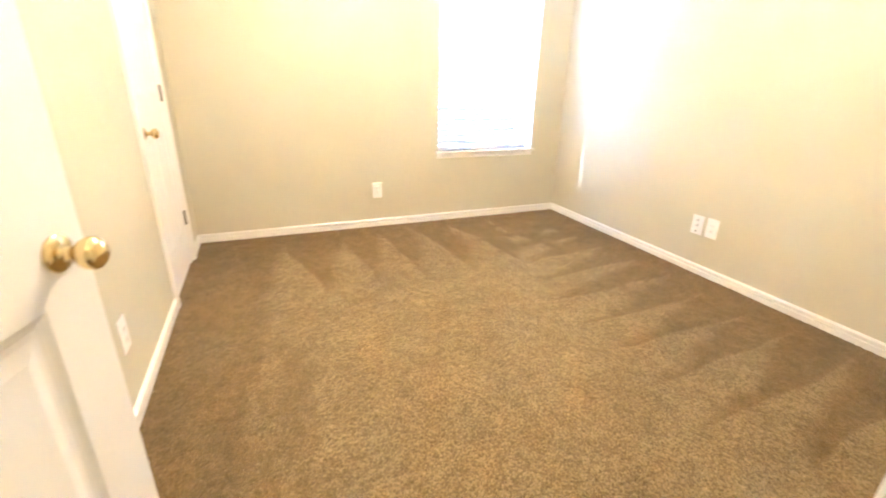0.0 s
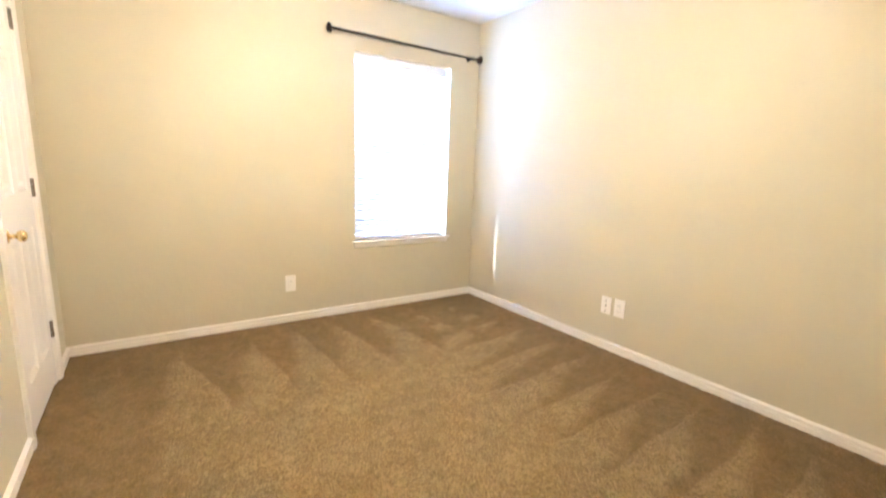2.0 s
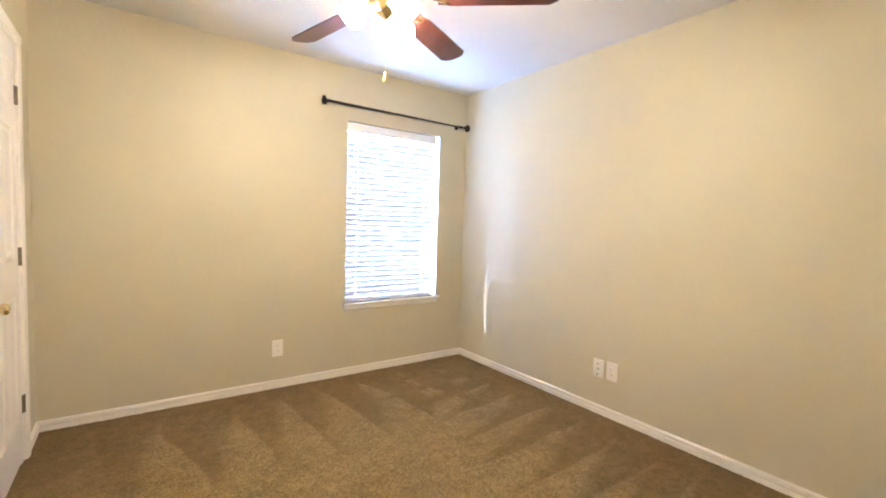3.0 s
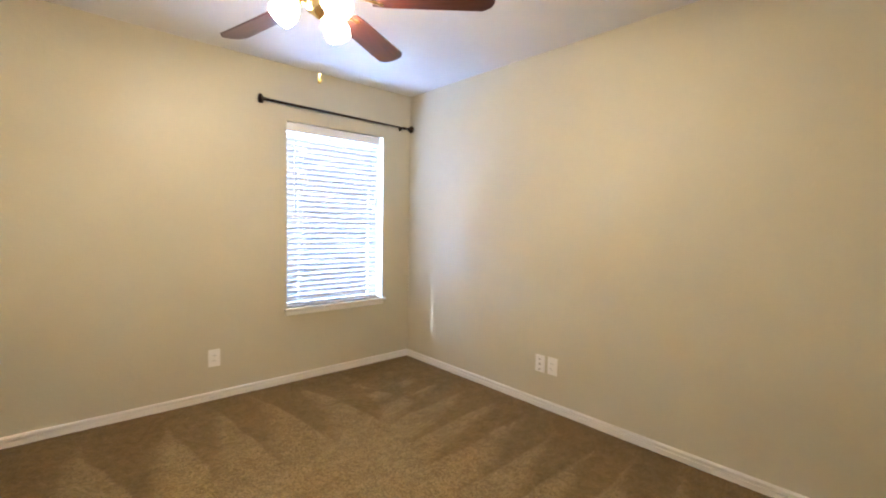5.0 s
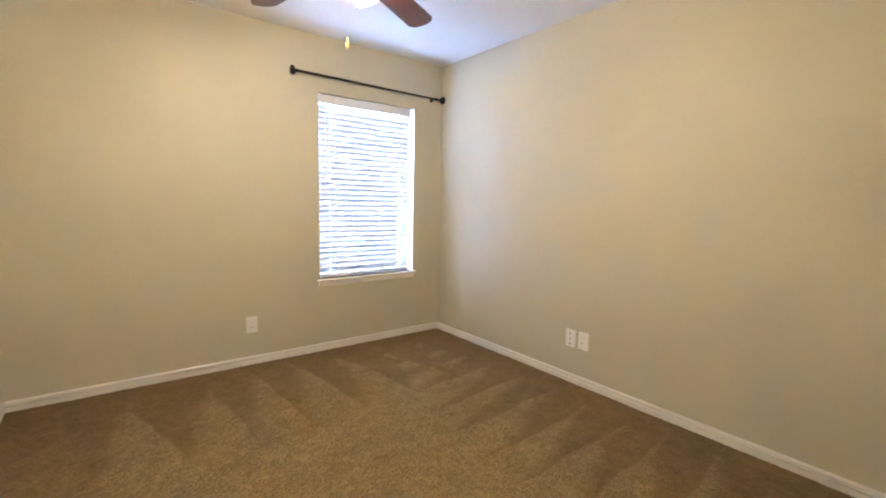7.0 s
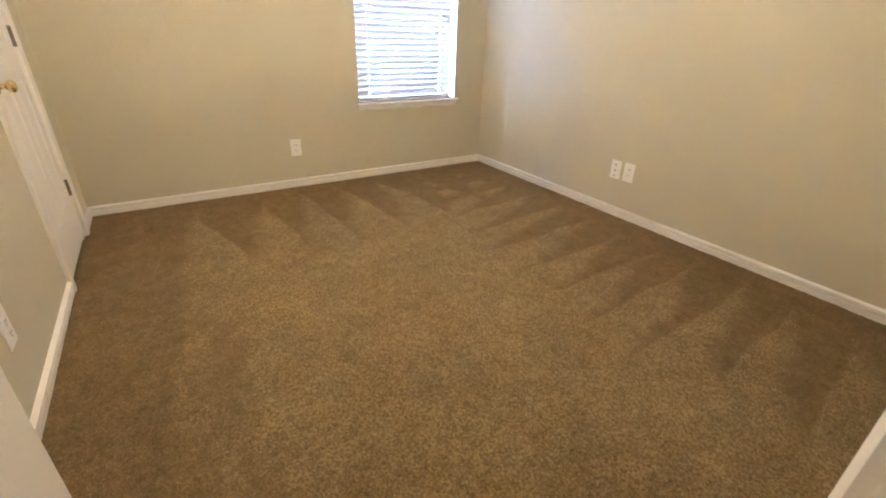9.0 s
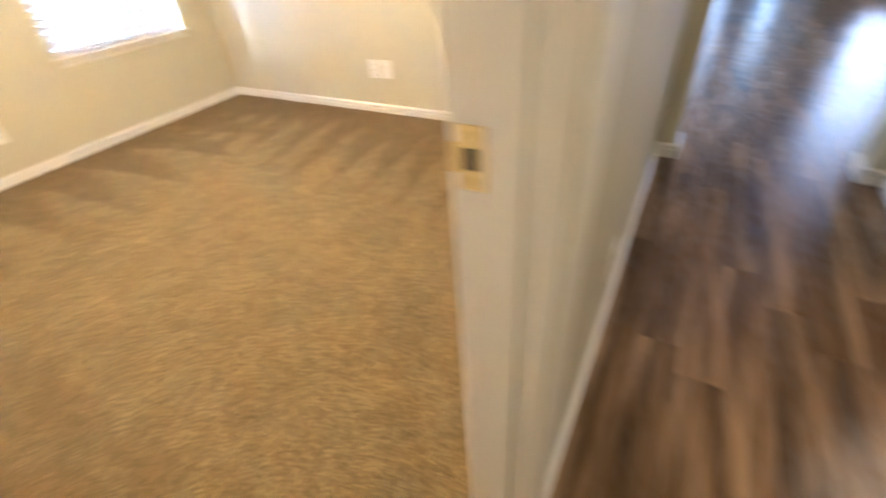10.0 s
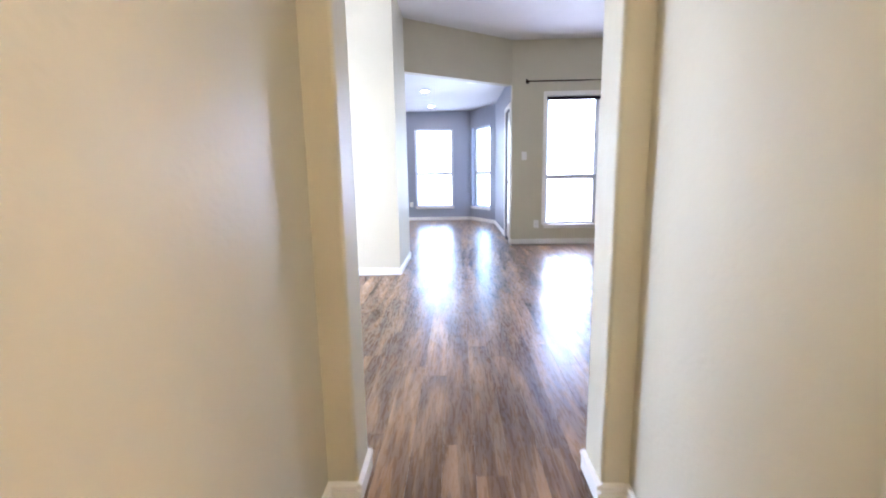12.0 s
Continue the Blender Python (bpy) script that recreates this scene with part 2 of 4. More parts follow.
GLASS = glass_material()
MIRROR, _t, _b = mat("mirror_silver", 0.02, 1.0)
_b.inputs["Base Color"].default_value = (0.9, 0.9, 0.9, 1)
PORCELAIN = painted("white_porcelain", (0.84, 0.82, 0.78), 0.12, 0.0, 50, 0.01)
MARBLE = painted("cultured_marble", (0.84, 0.81, 0.75), 0.15, 0.01, 60, 0.03)
LAMP_GLASS = glowing("lit_frosted_glass", (1.0, 0.70, 0.375), 78.0)
DOWNLIGHT = glowing("lit_downlight_lens", (1.0, 0.78, 0.55), 22.0)
BATH_LAMP = glowing("lit_bath_dome", (1.0, 0.74, 0.48), 8.0)
HALL_LAMP = glowing("lit_hall_dome", (1.0, 0.76, 0.44), 11.5)
BATH_GLOBE = glowing("lit_bath_globe", (1.0, 0.72, 0.43), 16.0)
IVORY = painted("ivory_chain_pull", (0.36, 0.29, 0.08), 0.35, 0.0, 80, 0.02)


# ---------------- building helpers ----------------
def part(name, bm, material, parent=None, label="", smooth=False):
    """Links a bmesh as one mesh object, under a thing or a part when one is given."""
    me = bpy.data.meshes.new(name)
    bmesh.ops.recalc_face_normals(bm, faces=bm.faces)
    for f in bm.faces:
        f.smooth = smooth
    bm.to_mesh(me)
    bm.free()
    me.materials.append(material)
    ob = new(name, me)
    if parent is not None:
        ob.parent = parent
    if label:
        ob["label"] = label
    return ob


def thing(name, at, label, category, group="", kind="", turn=0.0):
    ob = new(name)
    ob.empty_display_size = 0.1
    ob.matrix_world = pose(*at, 0, 0, turn)
    return tagged(ob, label, category, group, kind)


def box(bm, x0, x1, y0, y1, z0, z1, bevel=0.0, segments=2):
    m = Matrix.LocRotScale(((x0 + x1) / 2, (y0 + y1) / 2, (z0 + z1) / 2), None, (abs(x1 - x0), abs(y1 - y0), abs(z1 - z0)))
    r = bmesh.ops.create_cube(bm, size=1.0, matrix=m)
    if bevel:
        edges = list({e for v in r["verts"] for e in v.link_edges})
        bmesh.ops.bevel(bm, geom=edges, offset=bevel, segments=segments, affect="EDGES", profile=0.5)
    return bm


def boxed(*a, **k):
    return box(bmesh.new(), *a, **k)


def lathe(bm, profile, steps=24, m=None):
    """Turns (radius, height) pairs about z."""
    m = m or Matrix()
    rings = []
    for r, z in profile:
        if r < 1e-6:
            rings.append([bm.verts.new(m @ Vector((0, 0, z)))])
        else:
            rings.append([bm.verts.new(m @ Vector((r * math.cos(a), r * math.sin(a), z))) for a in (2 * math.pi * i / steps for i in range(steps))])
    for a, b in zip(rings, rings[1:]):
        for i in range(steps):
            j = (i + 1) % steps
            if len(a) == 1 and len(b) == 1:
                continue
            if len(a) == 1:
                bm.faces.new((a[0], b[i], b[j]))
            elif len(b) == 1:
                bm.faces.new((a[i], a[j], b[0]))
            else:
                bm.faces.new((a[i], a[j], b[j], b[i]))
    return bm


def rod(bm, a, b, r, steps=12):
    a, b = Vector(a), Vector(b)
    m = Matrix.Translation(a) @ (b - a).to_track_quat("Z", "Y").to_matrix().to_4x4()
    d = (b - a).length
    return lathe(bm, [(0, 0), (r, 0), (r, d), (0, d)], steps, m)


def run(bm, profile, a, b, normal):
    """Sweeps a moulding's (out, up) profile along a straight line from a to b; normal points into the room."""
    a, b, n = Vector(a), Vector(b), Vector(normal).normalized()
    ends = [[bm.verts.new(p + n * o + Vector((0, 0, u))) for o, u in profile] for p in (a, b)]
    k = len(profile)
    for i in range(k):
        j = (i + 1) % k
        bm.faces.new((ends[0][i], ends[0][j], ends[1][j], ends[1][i]))
    bm.faces.new(ends[0])
    bm.faces.new(ends[1][::-1])
    return bm


def wall(name, a, b, thick, z0, z1, openings=(), material=None, label="painted wall", z_base=0.0):
    """An upright wall from a to b; thick lies to the left of that way. openings: (from, to, bottom, top) along it."""
    a, b = Vector((*a, 0)), Vector((*b, 0))
    way = (b - a).normalized()
    side = Vector((-way.y, way.x, 0)) * thick
    us = sorted({0.0, (b - a).length, *[v for o in openings for v in o[:2]]})
    zs = sorted({z0, z1, *[v for o in openings for v in o[2:]]})
    solid = lambda i, j: 0 <= i < len(us) - 1 and 0 <= j < len(zs) - 1 and not any(
        o[0] - 1e-6 <= us[i] and us[i + 1] <= o[1] + 1e-6 and o[2] - 1e-6 <= zs[j] and zs[j + 1] <= o[3] + 1e-6 for o in openings)
    bm = bmesh.new()
    cache = {}

    def vert(i, j, k):
        if (i, j, k) not in cache:
            cache[i, j, k] = bm.verts.new(a + way * us[i] + Vector((0, 0, zs[j])) + side * k)
        return cache[i, j, k]

    for i in range(len(us) - 1):
        for j in range(len(zs) - 1):
            if not solid(i, j):
                continue
            for k in (0, 1):
                bm.faces.new([vert(*p, k) for p in ((i, j), (i + 1, j), (i + 1, j + 1), (i, j + 1))])
            for di, dj, p, q in ((-1, 0, (i, j), (i, j + 1)), (1, 0, (i + 1, j), (i + 1, j + 1)), (0, -1, (i, j), (i + 1, j)), (0, 1, (i, j + 1), (i + 1, j + 1))):
                if not solid(i + di, j + dj):
                    bm.faces.new((vert(*p, 0), vert(*q, 0), vert(*q, 1), vert(*p, 1)))
    bmesh.ops.recalc_face_normals(bm, faces=bm.faces)
    ob = part(name, bm, material or WALL)
    return tagged(ob, label, "wall", kind="structure")


def slab(name, corners, z0, z1, material, label, category):
    bm = bmesh.new()
    lo = [bm.verts.new((x, y, z0)) for x, y in corners]
    hi = [bm.verts.new((x, y, z1)) for x, y in corners]
    bm.faces.new(lo[::-1])
    bm.faces.new(hi)
    for i in range(len(corners)):
        j = (i + 1) % len(corners)
        bm.faces.new((lo[i], lo[j], hi[j], hi[i]))
    return tagged(part(name, bm, material), label, category, kind="structure")


# ---------------- plan ----------------
BX0, BX1, BY0, BY1, BH = -0.15, 2.836, 0.272, 3.566, 2.44   # bedroom
HY0, HY1, HX0 = -0.825, 0.165, -1.3                          # hall
HX1, LX0 = 2.775, 2.93                                        # wall at the end of the hall
LX1, LH = 8.15, 2.95                                         # living room
NX1, NY0, NH = 11.85, -1.10, 2.50                            # breakfast nook
DOOR_X0, DOOR_X1, DOOR_H = -0.130, 0.626, 2.04                # bedroom doorway
BATH_X0, BATH_X1, BATH_Y = 1.285, 1.935, -0.943              # bathroom doorway and the bathroom's near face
OPEN_Y0, OPEN_Y1 = -0.735, 0.066                             # opening from hall to living room
WIN = (1.667, 2.54, 0.60, 2.03)                              # bedroom window
CLOSET = (2.590, 3.235)                                      # closet doorway along the side wall

# ---------------- large structure ----------------
wall("wall_north", (BX1, BY1), (BX0 - 0.12, BY1), -0.155, 0, BH, [(BX1 - WIN[1], BX1 - WIN[0], WIN[2], WIN[3])], label="greige painted bedroom wall with a window")
wall("wall_west", (BX0, BY0), (BX0, BY1), 0.12, 0, BH, [(CLOSET[0] - BY0, CLOSET[1] - BY0, 0, 2.04)], label="greige painted bedroom wall with a closet door")
wall("wall_south", (HX0, HY1), (HX1, HY1), BY0 - HY1, 0, BH, [(DOOR_X0 - HX0, DOOR_X1 - HX0, 0, DOOR_H)], label="greige painted wall between hall and bedroom")
wall("wall_east", (BX1, BY1 + 0.155), (BX1, HY1), LX0 - BX1 - 0.002, 0, BH, label="plain greige painted bedroom wall")
wall("wall_hall_end", (HX1, HY1), (HX1, -5.4), LX0 - HX1, 0, BH, [(HY1 - OPEN_Y1, HY1 - OPEN_Y0, 0, 2.12)], label="greige wall with the opening from hall to living room")


def bullnose(ob, x, ys, top, radius=0.014):
    """Rounds the upright corners of an opening on the wall's face at x."""
    bm = bmesh.new()
    bm.from_mesh(ob.data)
    edges = [e for e in bm.edges if all(abs(v.co.x - x) < 1e-4 and any(abs(v.co.y - y) < 1e-4 for y in ys) and v.co.z < top + 1e-4 for v in e.verts) and abs(e.verts[0].co.z - e.verts[1].co.z) > 0.1]
    bmesh.ops.bevel(bm, geom=edges, offset=radius, segments=5, affect="EDGES", profile=0.5)
    bm.to_mesh(ob.data)
    bm.free()


bullnose(bpy.data.objects["wall_hall_end"], HX1, (OPEN_Y0, OPEN_Y1), 2.12)
wall("wall_living_west", (LX0, 4.4), (LX0, -5.4), 0.012, 0, LH, [(4.4 - OPEN_Y1, 4.4 - OPEN_Y0, 0, 2.12)], label="greige living room wall beside the hall opening")
wall("wall_hall_south", (HX0, BATH_Y), (HX1, BATH_Y), HY0 - BATH_Y, 0, BH, [(BATH_X0 - HX0, BATH_X1 - HX0, 0, DOOR_H)], label="greige painted hall wall with the bathroom doorway")
wall("wall_hall_west", (HX0 - 0.1, BATH_Y), (HX0 - 0.1, BY0), -0.1, 0, BH, label="plain greige wall closing the hall")
BATH_WALL = painted("cream_bath_paint", (0.60, 0.51, 0.405), 0.5, 0.15, 70)
wall("wall_bath_west", (0.95, BATH_Y), (0.95, -3.0), -0.1, 0, BH, material=BATH_WALL, label="cream bathroom wall")
wall("wall_bath_south", (0.85, -3.0), (HX1, -3.0), -0.1, 0, BH, material=BATH_WALL, label="cream bathroom wall")
wall("wall_bath_east", (HX1, BATH_Y), (HX1, -3.0), -0.004, 0, BH, material=BATH_WALL, label="cream bathroom wall behind the vanity")
slab("ceiling_closet", [(-1.03, 2.12), (BX0 - 0.12, 2.12), (BX0 - 0.12, 3.72), (-1.03, 3.72)], BH, BH + 0.1, CEILING, "plain closet ceiling", "ceiling")
wall("wall_closet_side", (-1.03, 2.2), (BX0 - 0.12, 2.2), -0.08, 0, BH, label="plain closet side wall")
wall("wall_closet_side", (-1.03, 3.6), (BX0 - 0.12, 3.6), 0.08, 0, BH, label="plain closet side wall")
wall("wall_closet", (-0.95, 2.2), (-0.95, 3.6), 0.08, 0, BH, label="plain wall at the back of the closet")

slab("ceiling_bedroom", [(BX0 - 0.12, BY0), (BX1, BY0), (BX1, BY1), (BX0 - 0.12, BY1)], BH, BH + 0.1, CEILING, "white textured bedroom ceiling", "ceiling")
slab("ceiling_hall", [(HX0 - 0.1, -3.1), (LX0, -3.1), (LX0, HY1), (BX1, HY1), (BX1, BY0), (HX0 - 0.1, BY0)], BH + 0.003, BH + 0.1, CEILING, "white hall and bathroom ceiling", "ceiling")
SUBFLOOR, _t, _b = mat("dark_joint_filler", 0.7)
_b.inputs["Base Color"].default_value = (0.02, 0.013, 0.009, 1)

HEAD_A, HEAD_B = (LX1, NY0), (7.12, 0.36)
wall("wall_living_east", (LX1, -5.4), (LX1, NY0), -0.15, 0, LH, [(5.4 - 2.39, 5.4 - 1.605, 0.30, 2.18)], label="greige living room wall with a tall window")
wall("wall_living_south", (LX0, -5.4), (LX1 + 0.15, -5.4), -0.12, 0, LH, label="plain greige living room wall")
# the opening here is for the added, unseen side window
wall("wall_living_north", (LX0, 2.7), (12.2, 2.7), 0.12, 0, LH, [(4.25 - LX0, 6.05 - LX0, 0.3, 2.3)], label="greige living room wall with an added, unseen side window")
wall("wall_nook_header", HEAD_B, HEAD_A, 0.12, 2.335, LH, label="greige header above the nook opening")
wall("wall_pillar", (6.14, 0.352), (7.15, 0.352), 2.2, 0, LH, label="pale greige wall end between living room and kitchen")
wall("wall_nook_south", (LX1 + 0.15, NY0), (10.95, NY0), -0.15, 0, 2.6, [(0.05, 0.66, 0, 2.06)], material=WALL_BLUE, label="slate blue nook wall with the patio door")
wall("wall_nook_bay", (10.95, NY0), (NX1, -0.60), -0.15, 0, 2.6, [(0.20, 0.97, 0.33, 2.10)], material=WALL_BLUE, label="slate blue angled bay wall with a window")
wall("wall_nook_east", (NX1, -0.60), (NX1, 4.4), -0.15, 0, 2.6, [(0.395, 1.285, 0.33, 2.10)], material=WALL_BLUE, label="slate blue nook wall with a window")
slab("ceiling_living", [(LX0, -5.5), (LX1 + 0.15, -5.5), (LX1 + 0.15, NY0), (7.2, 0.46), (7.2, 4.5), (LX0, 4.5)], LH, LH + 0.1, CEILING, "pale living room ceiling", "ceiling")
slab("ceiling_nook", [(7.2, 0.42), (LX1 + 0.14, NY0 - 0.02), (11.0, NY0 - 0.1), (NX1 + 0.1, -0.65), (NX1 + 0.1, 4.45), (7.2, 4.45)], NH, NH + 0.08, CEILING, "white nook ceiling with recessed lights", "ceiling")
slab("ground", [(-4000, -4000), (4000, -4000), (4000, 4000), (-4000, 4000)], -0.5, -0.2, painted("pale_dry_ground", (0.42, 0.40, 0.34), 0.9, 0.3, 20, 0.2), "pale dry ground outside the windows", "ground")


# ---------------- mouldings ----------------
BASE_PROFILE = [(0, 0), (0.012, 0), (0.012, 0.0455), (0.002, 0.047), (0.002, 0.0572), (0.0165, 0.0582), (0.016, 0.071), (0.006, 0.077), (0, 0.078)]


def baseboards(name, runs, label="white painted moulded baseboard"):
    ob = None
    for a, b, n in runs:
        bm = run(bmesh.new(), BASE_PROFILE, (*a, 0), (*b, 0), (*n, 0))
        ob = tagged(part(name, bm, TRIM), label, "baseboard", kind="structure")
    return ob


CAS = 0.058
baseboards("baseboard", [
    ((BX0 + 0.013, BY1), (BX1, BY1), (0, -1)),
    ((BX1, BY0), (BX1, BY1 - 0.013), (-1, 0)),
    ((BX0, CLOSET[1] + CAS), (BX0, BY1), (1, 0)),
    ((BX0, BY0 + 0.05), (BX0, CLOSET[0] - CAS), (1, 0)),
    ((DOOR_X1 + CAS, BY0), (BX1 - 0.013, BY0), (0, 1)),
    ((DOOR_X1 + CAS, HY1), (HX1, HY1), (0, -1)),
    ((HX0, HY1), (DOOR_X0 - CAS, HY1), (0, -1)),
    ((BATH_X1 + CAS, HY0), (HX1, HY0), (0, 1)),
    ((HX0, HY0), (BATH_X0 - CAS, HY0), (0, 1)),
    ((HX1, OPEN_Y1), (HX1, HY1 - 0.013), (-1, 0)),
    ((HX1, HY0 + 0.013), (HX1, OPEN_Y0), (-1, 0)),
    ((HX1 - 0.013, OPEN_Y1), (LX0 + 0.025, OPEN_Y1), (0, -1)),
    ((HX1 - 0.013, OPEN_Y0), (LX0 + 0.025, OPEN_Y0), (0, 1)),
    ((6.14, 0.352 - 0.013), (6.14, 2.5), (-1, 0)),
    ((6.14, 0.352), (7.15, 0.352), (0, -1)),
    ((LX1, -5.4), (LX1, NY0 + 0.013), (-1, 0)),
    ((LX1 - 0.013, NY0), (LX1 + 0.20 - CAS, NY0), (0, 1)),
    ((LX1 + 0.81 + CAS, NY0), (10.95, NY0), (0, 1)),
    ((10.95, NY0), (NX1, -0.60), (-0.486, 0.874)),
    ((NX1, -0.60), (NX1, 4.4), (-1, 0)),
])

CASING_PROFILE = [(0, 0), (0.011, 0), (0.0125, 0.004), (0.0125, 0.012), (0.0165, 0.020), (0.0175, 0.040), (0.0175, 0.054), (0.015, CAS), (0, CAS)]


def casing_leg(bm, at, normal, outward, z0, z1):
    """An upright casing strip: normal points into the room, outward away from the opening."""
    at, n, o = Vector(at), Vector(normal), Vector(outward)
    ends = [[bm.verts.new(at + n * d + o * w + Vector((0, 0, z))) for d, w in CASING_PROFILE] for z in (z0, z1)]
    k = len(CASING_PROFILE)
    for i in range(k):
        bm.faces.new((ends[0][i], ends[0][(i + 1) % k], ends[1][(i + 1) % k], ends[1][i]))
    bm.faces.new(ends[0])
    bm.faces.new(ends[1][::-1])


def door_frame(name, along, u0, u1, v0, v1, height, sides, label, legs=(True, True)):
    """Jambs, head and stops of a doorway with its casings. along: 'x' or 'y'; v0 and v1 are the wall's faces; sides: the faces that carry casings."""
    P = (lambda u, v: (u, v)) if along == "x" else (lambda u, v: (v, u))
    D = (lambda u, v: (u, v, 0)) if along == "x" else (lambda u, v: (v, u, 0))
    root = thing(name, (*P((u0 + u1) / 2, v0), 0), label, "door frame", kind="structure")
    inv = root.matrix_world.inverted()

    def piece(nm, bm):
        bmesh.ops.transform(bm, matrix=inv, verts=bm.verts)
        return part(nm, bm, TRIM, root)

    def bx(u_a, u_b, v_a, v_b, z0, z1, bevel=0.0015):
        (xa, ya), (xb, yb) = P(u_a, v_a), P(u_b, v_b)
        return boxed(min(xa, xb), max(xa, xb), min(ya, yb), max(ya, yb), z0, z1, bevel=bevel, segments=1)

    t = 0.016
    piece("jamb", bx(u0, u0 + t, v0 - 0.003, v1 + 0.003, 0, height - 0.001))
    piece("jamb", bx(u1 - t, u1, v0 - 0.003, v1 + 0.003, 0, height - 0.001))
    piece("jamb", bx(u0 + t, u1 - t, v0 - 0.003, v1 + 0.003, height - t, height - 0.001))
    mid = (v0 + v1) / 2
    piece("stop", bx(u0 + t, u0 + t + 0.011, mid - 0.02, mid + 0.015, 0, height - t))
    piece("stop", bx(u1 - t - 0.011, u1 - t, mid - 0.02, mid + 0.015, 0, height - t))
    for v, n in sides:
        for keep, u, o in ((legs[0], u0 + 0.006, -1), (legs[1], u1 - 0.006, 1)):
            if keep:
                bm = bmesh.new()
                casing_leg(bm, (*P(u, v), 0), D(0, n), D(o, 0), 0, height + CAS - 0.006)
                piece("casing", bm)
        bm = bmesh.new()
        ends = []
        lo, hi = u0 - (CAS - 0.006 if legs[0] else 0), u1 + (CAS - 0.006 if legs[1] else 0)
        for u in (lo, hi):
            ends.append([bm.verts.new(Vector((*P(u, v), height - 0.006 + w)) + Vector(D(0, n)) * (d + 0.0015)) for d, w in CASING_PROFILE])
        k = len(CASING_PROFILE)
        for i in range(k):
            bm.faces.new((ends[0][i], ends[0][(i + 1) % k], ends[1][(i + 1) % k], ends[1][i]))
        bm.faces.new(ends[0])
        bm.faces.new(ends[1][::-1])
        piece("casing", bm)
    return root


bed_frame = door_frame("door_frame_bedroom", "x", DOOR_X0, DOOR_X1, HY1, BY0, DOOR_H, [(HY1, -1), (BY0, 1)], "white painted bedroom door frame with casings", legs=(False, True))
bath_frame = door_frame("door_frame_bathroom", "x", BATH_X0, BATH_X1, BATH_Y, HY0, DOOR_H, [(HY0, 1), (BATH_Y, -1)], "white painted bathroom door frame with casings")
closet_frame = door_frame("door_frame_closet", "y", CLOSET[0], CLOSET[1], BX0 - 0.12, BX0, DOOR_H, [(BX0, 1)], "white painted closet door frame with narrow casings")


# ---------------- doors ----------------
def panel_door(name, width, height, thick, label, category="door"):
    """A moulded six-panel leaf: hinge edge at x = 0, faces at y = 0 and y = -thick."""
    root = thing(name, (0, 0, 0), label, category)
    st, mid = 0.105 * width / 0.75, 0.09 * width / 0.75
    xs = [0, st, (width - mid) / 2, (width + mid) / 2, width - st, width]
    zs = [0, 0.20, 0.82, 0.99, 1.60, 1.70, 1.92, height]
    bm = bmesh.new()
    for y, s in ((0.0, 1), (-thick, -1)):
        cache = {}

        def v(x, z, d=0.0):
            key = (round(x, 5), round(z, 5), round(d, 5))
            if key not in cache:
                cache[key] = bm.verts.new((x, y - s * d, z))
            return cache[key]

        for i in range(5):
            for j in range(7):
                x0, x1, z0, z1 = xs[i], xs[i + 1], zs[j], zs[j + 1]
                if i in (1, 3) and j in (1, 3, 5):
                    rings = [(0, 0), (0.008, 0.005), (0.016, 0.0075), (0.026, 0.0075), (0.048, 0.0015)]
                    loops = [[v(x0 + a, z0 + a, d), v(x1 - a, z0 + a, d), v(x1 - a, z1 - a, d), v(x0 + a, z1 - a, d)] for a, d in rings]
                    for p, q in zip(loops, loops[1:]):
                        for k in range(4):
                            bm.faces.new((p[k], p[(k + 1) % 4], q[(k + 1) % 4], q[k]))
                    bm.faces.new(loops[-1])
                else:
                    bm.faces.new((v(x0, z0), v(x1, z0), v(x1, z1), v(x0, z1)))
    rim = [e for e in bm.edges if e.is_boundary]
    bmesh.ops.bridge_loops(bm, edges=rim)
    part("leaf", bm, DOOR_PAINT, root)
    return root


KNOB_PROFILE = [(0, 0), (0.031, 0), (0.032, 0.003), (0.029, 0.007), (0.016, 0.010), (0.0115, 0.014), (0.0105, 0.028), (0.014, 0.033),
                (0.022, 0.038), (0.0265, 0.046), (0.0275, 0.054), (0.025, 0.062), (0.018, 0.068), (0.008, 0.071), (0, 0.0715)]


def knob(parent, x, y, z, way):
    """A round door knob with its rose; way is +1 or -1 along y."""
    m = Matrix.Translation((x, y, z)) @ Euler((radians(-90 * way), 0, 0)).to_matrix().to_4x4()
    return part("knob", lathe(bmesh.new(), [(r * 0.86, h * 0.86) for r, h in KNOB_PROFILE], 28, m), BRASS, parent, "polished brass knob", smooth=True)


def hinge(parent, x, y, z, material=HINGE):
    bm = boxed(x - 0.012, x + 0.020, y - 0.001, y + 0.0025, z - 0.044, z + 0.044, bevel=0.001, segments=1)
    for k in range(3):
        rod(bm, (x, y + 0.006, z - 0.044 + k * 0.0296), (x, y + 0.006, z - 0.044 + k * 0.0296 + 0.0285), 0.0058, 10)
    return part("hinge", bm, material, parent, "dull steel butt hinge")


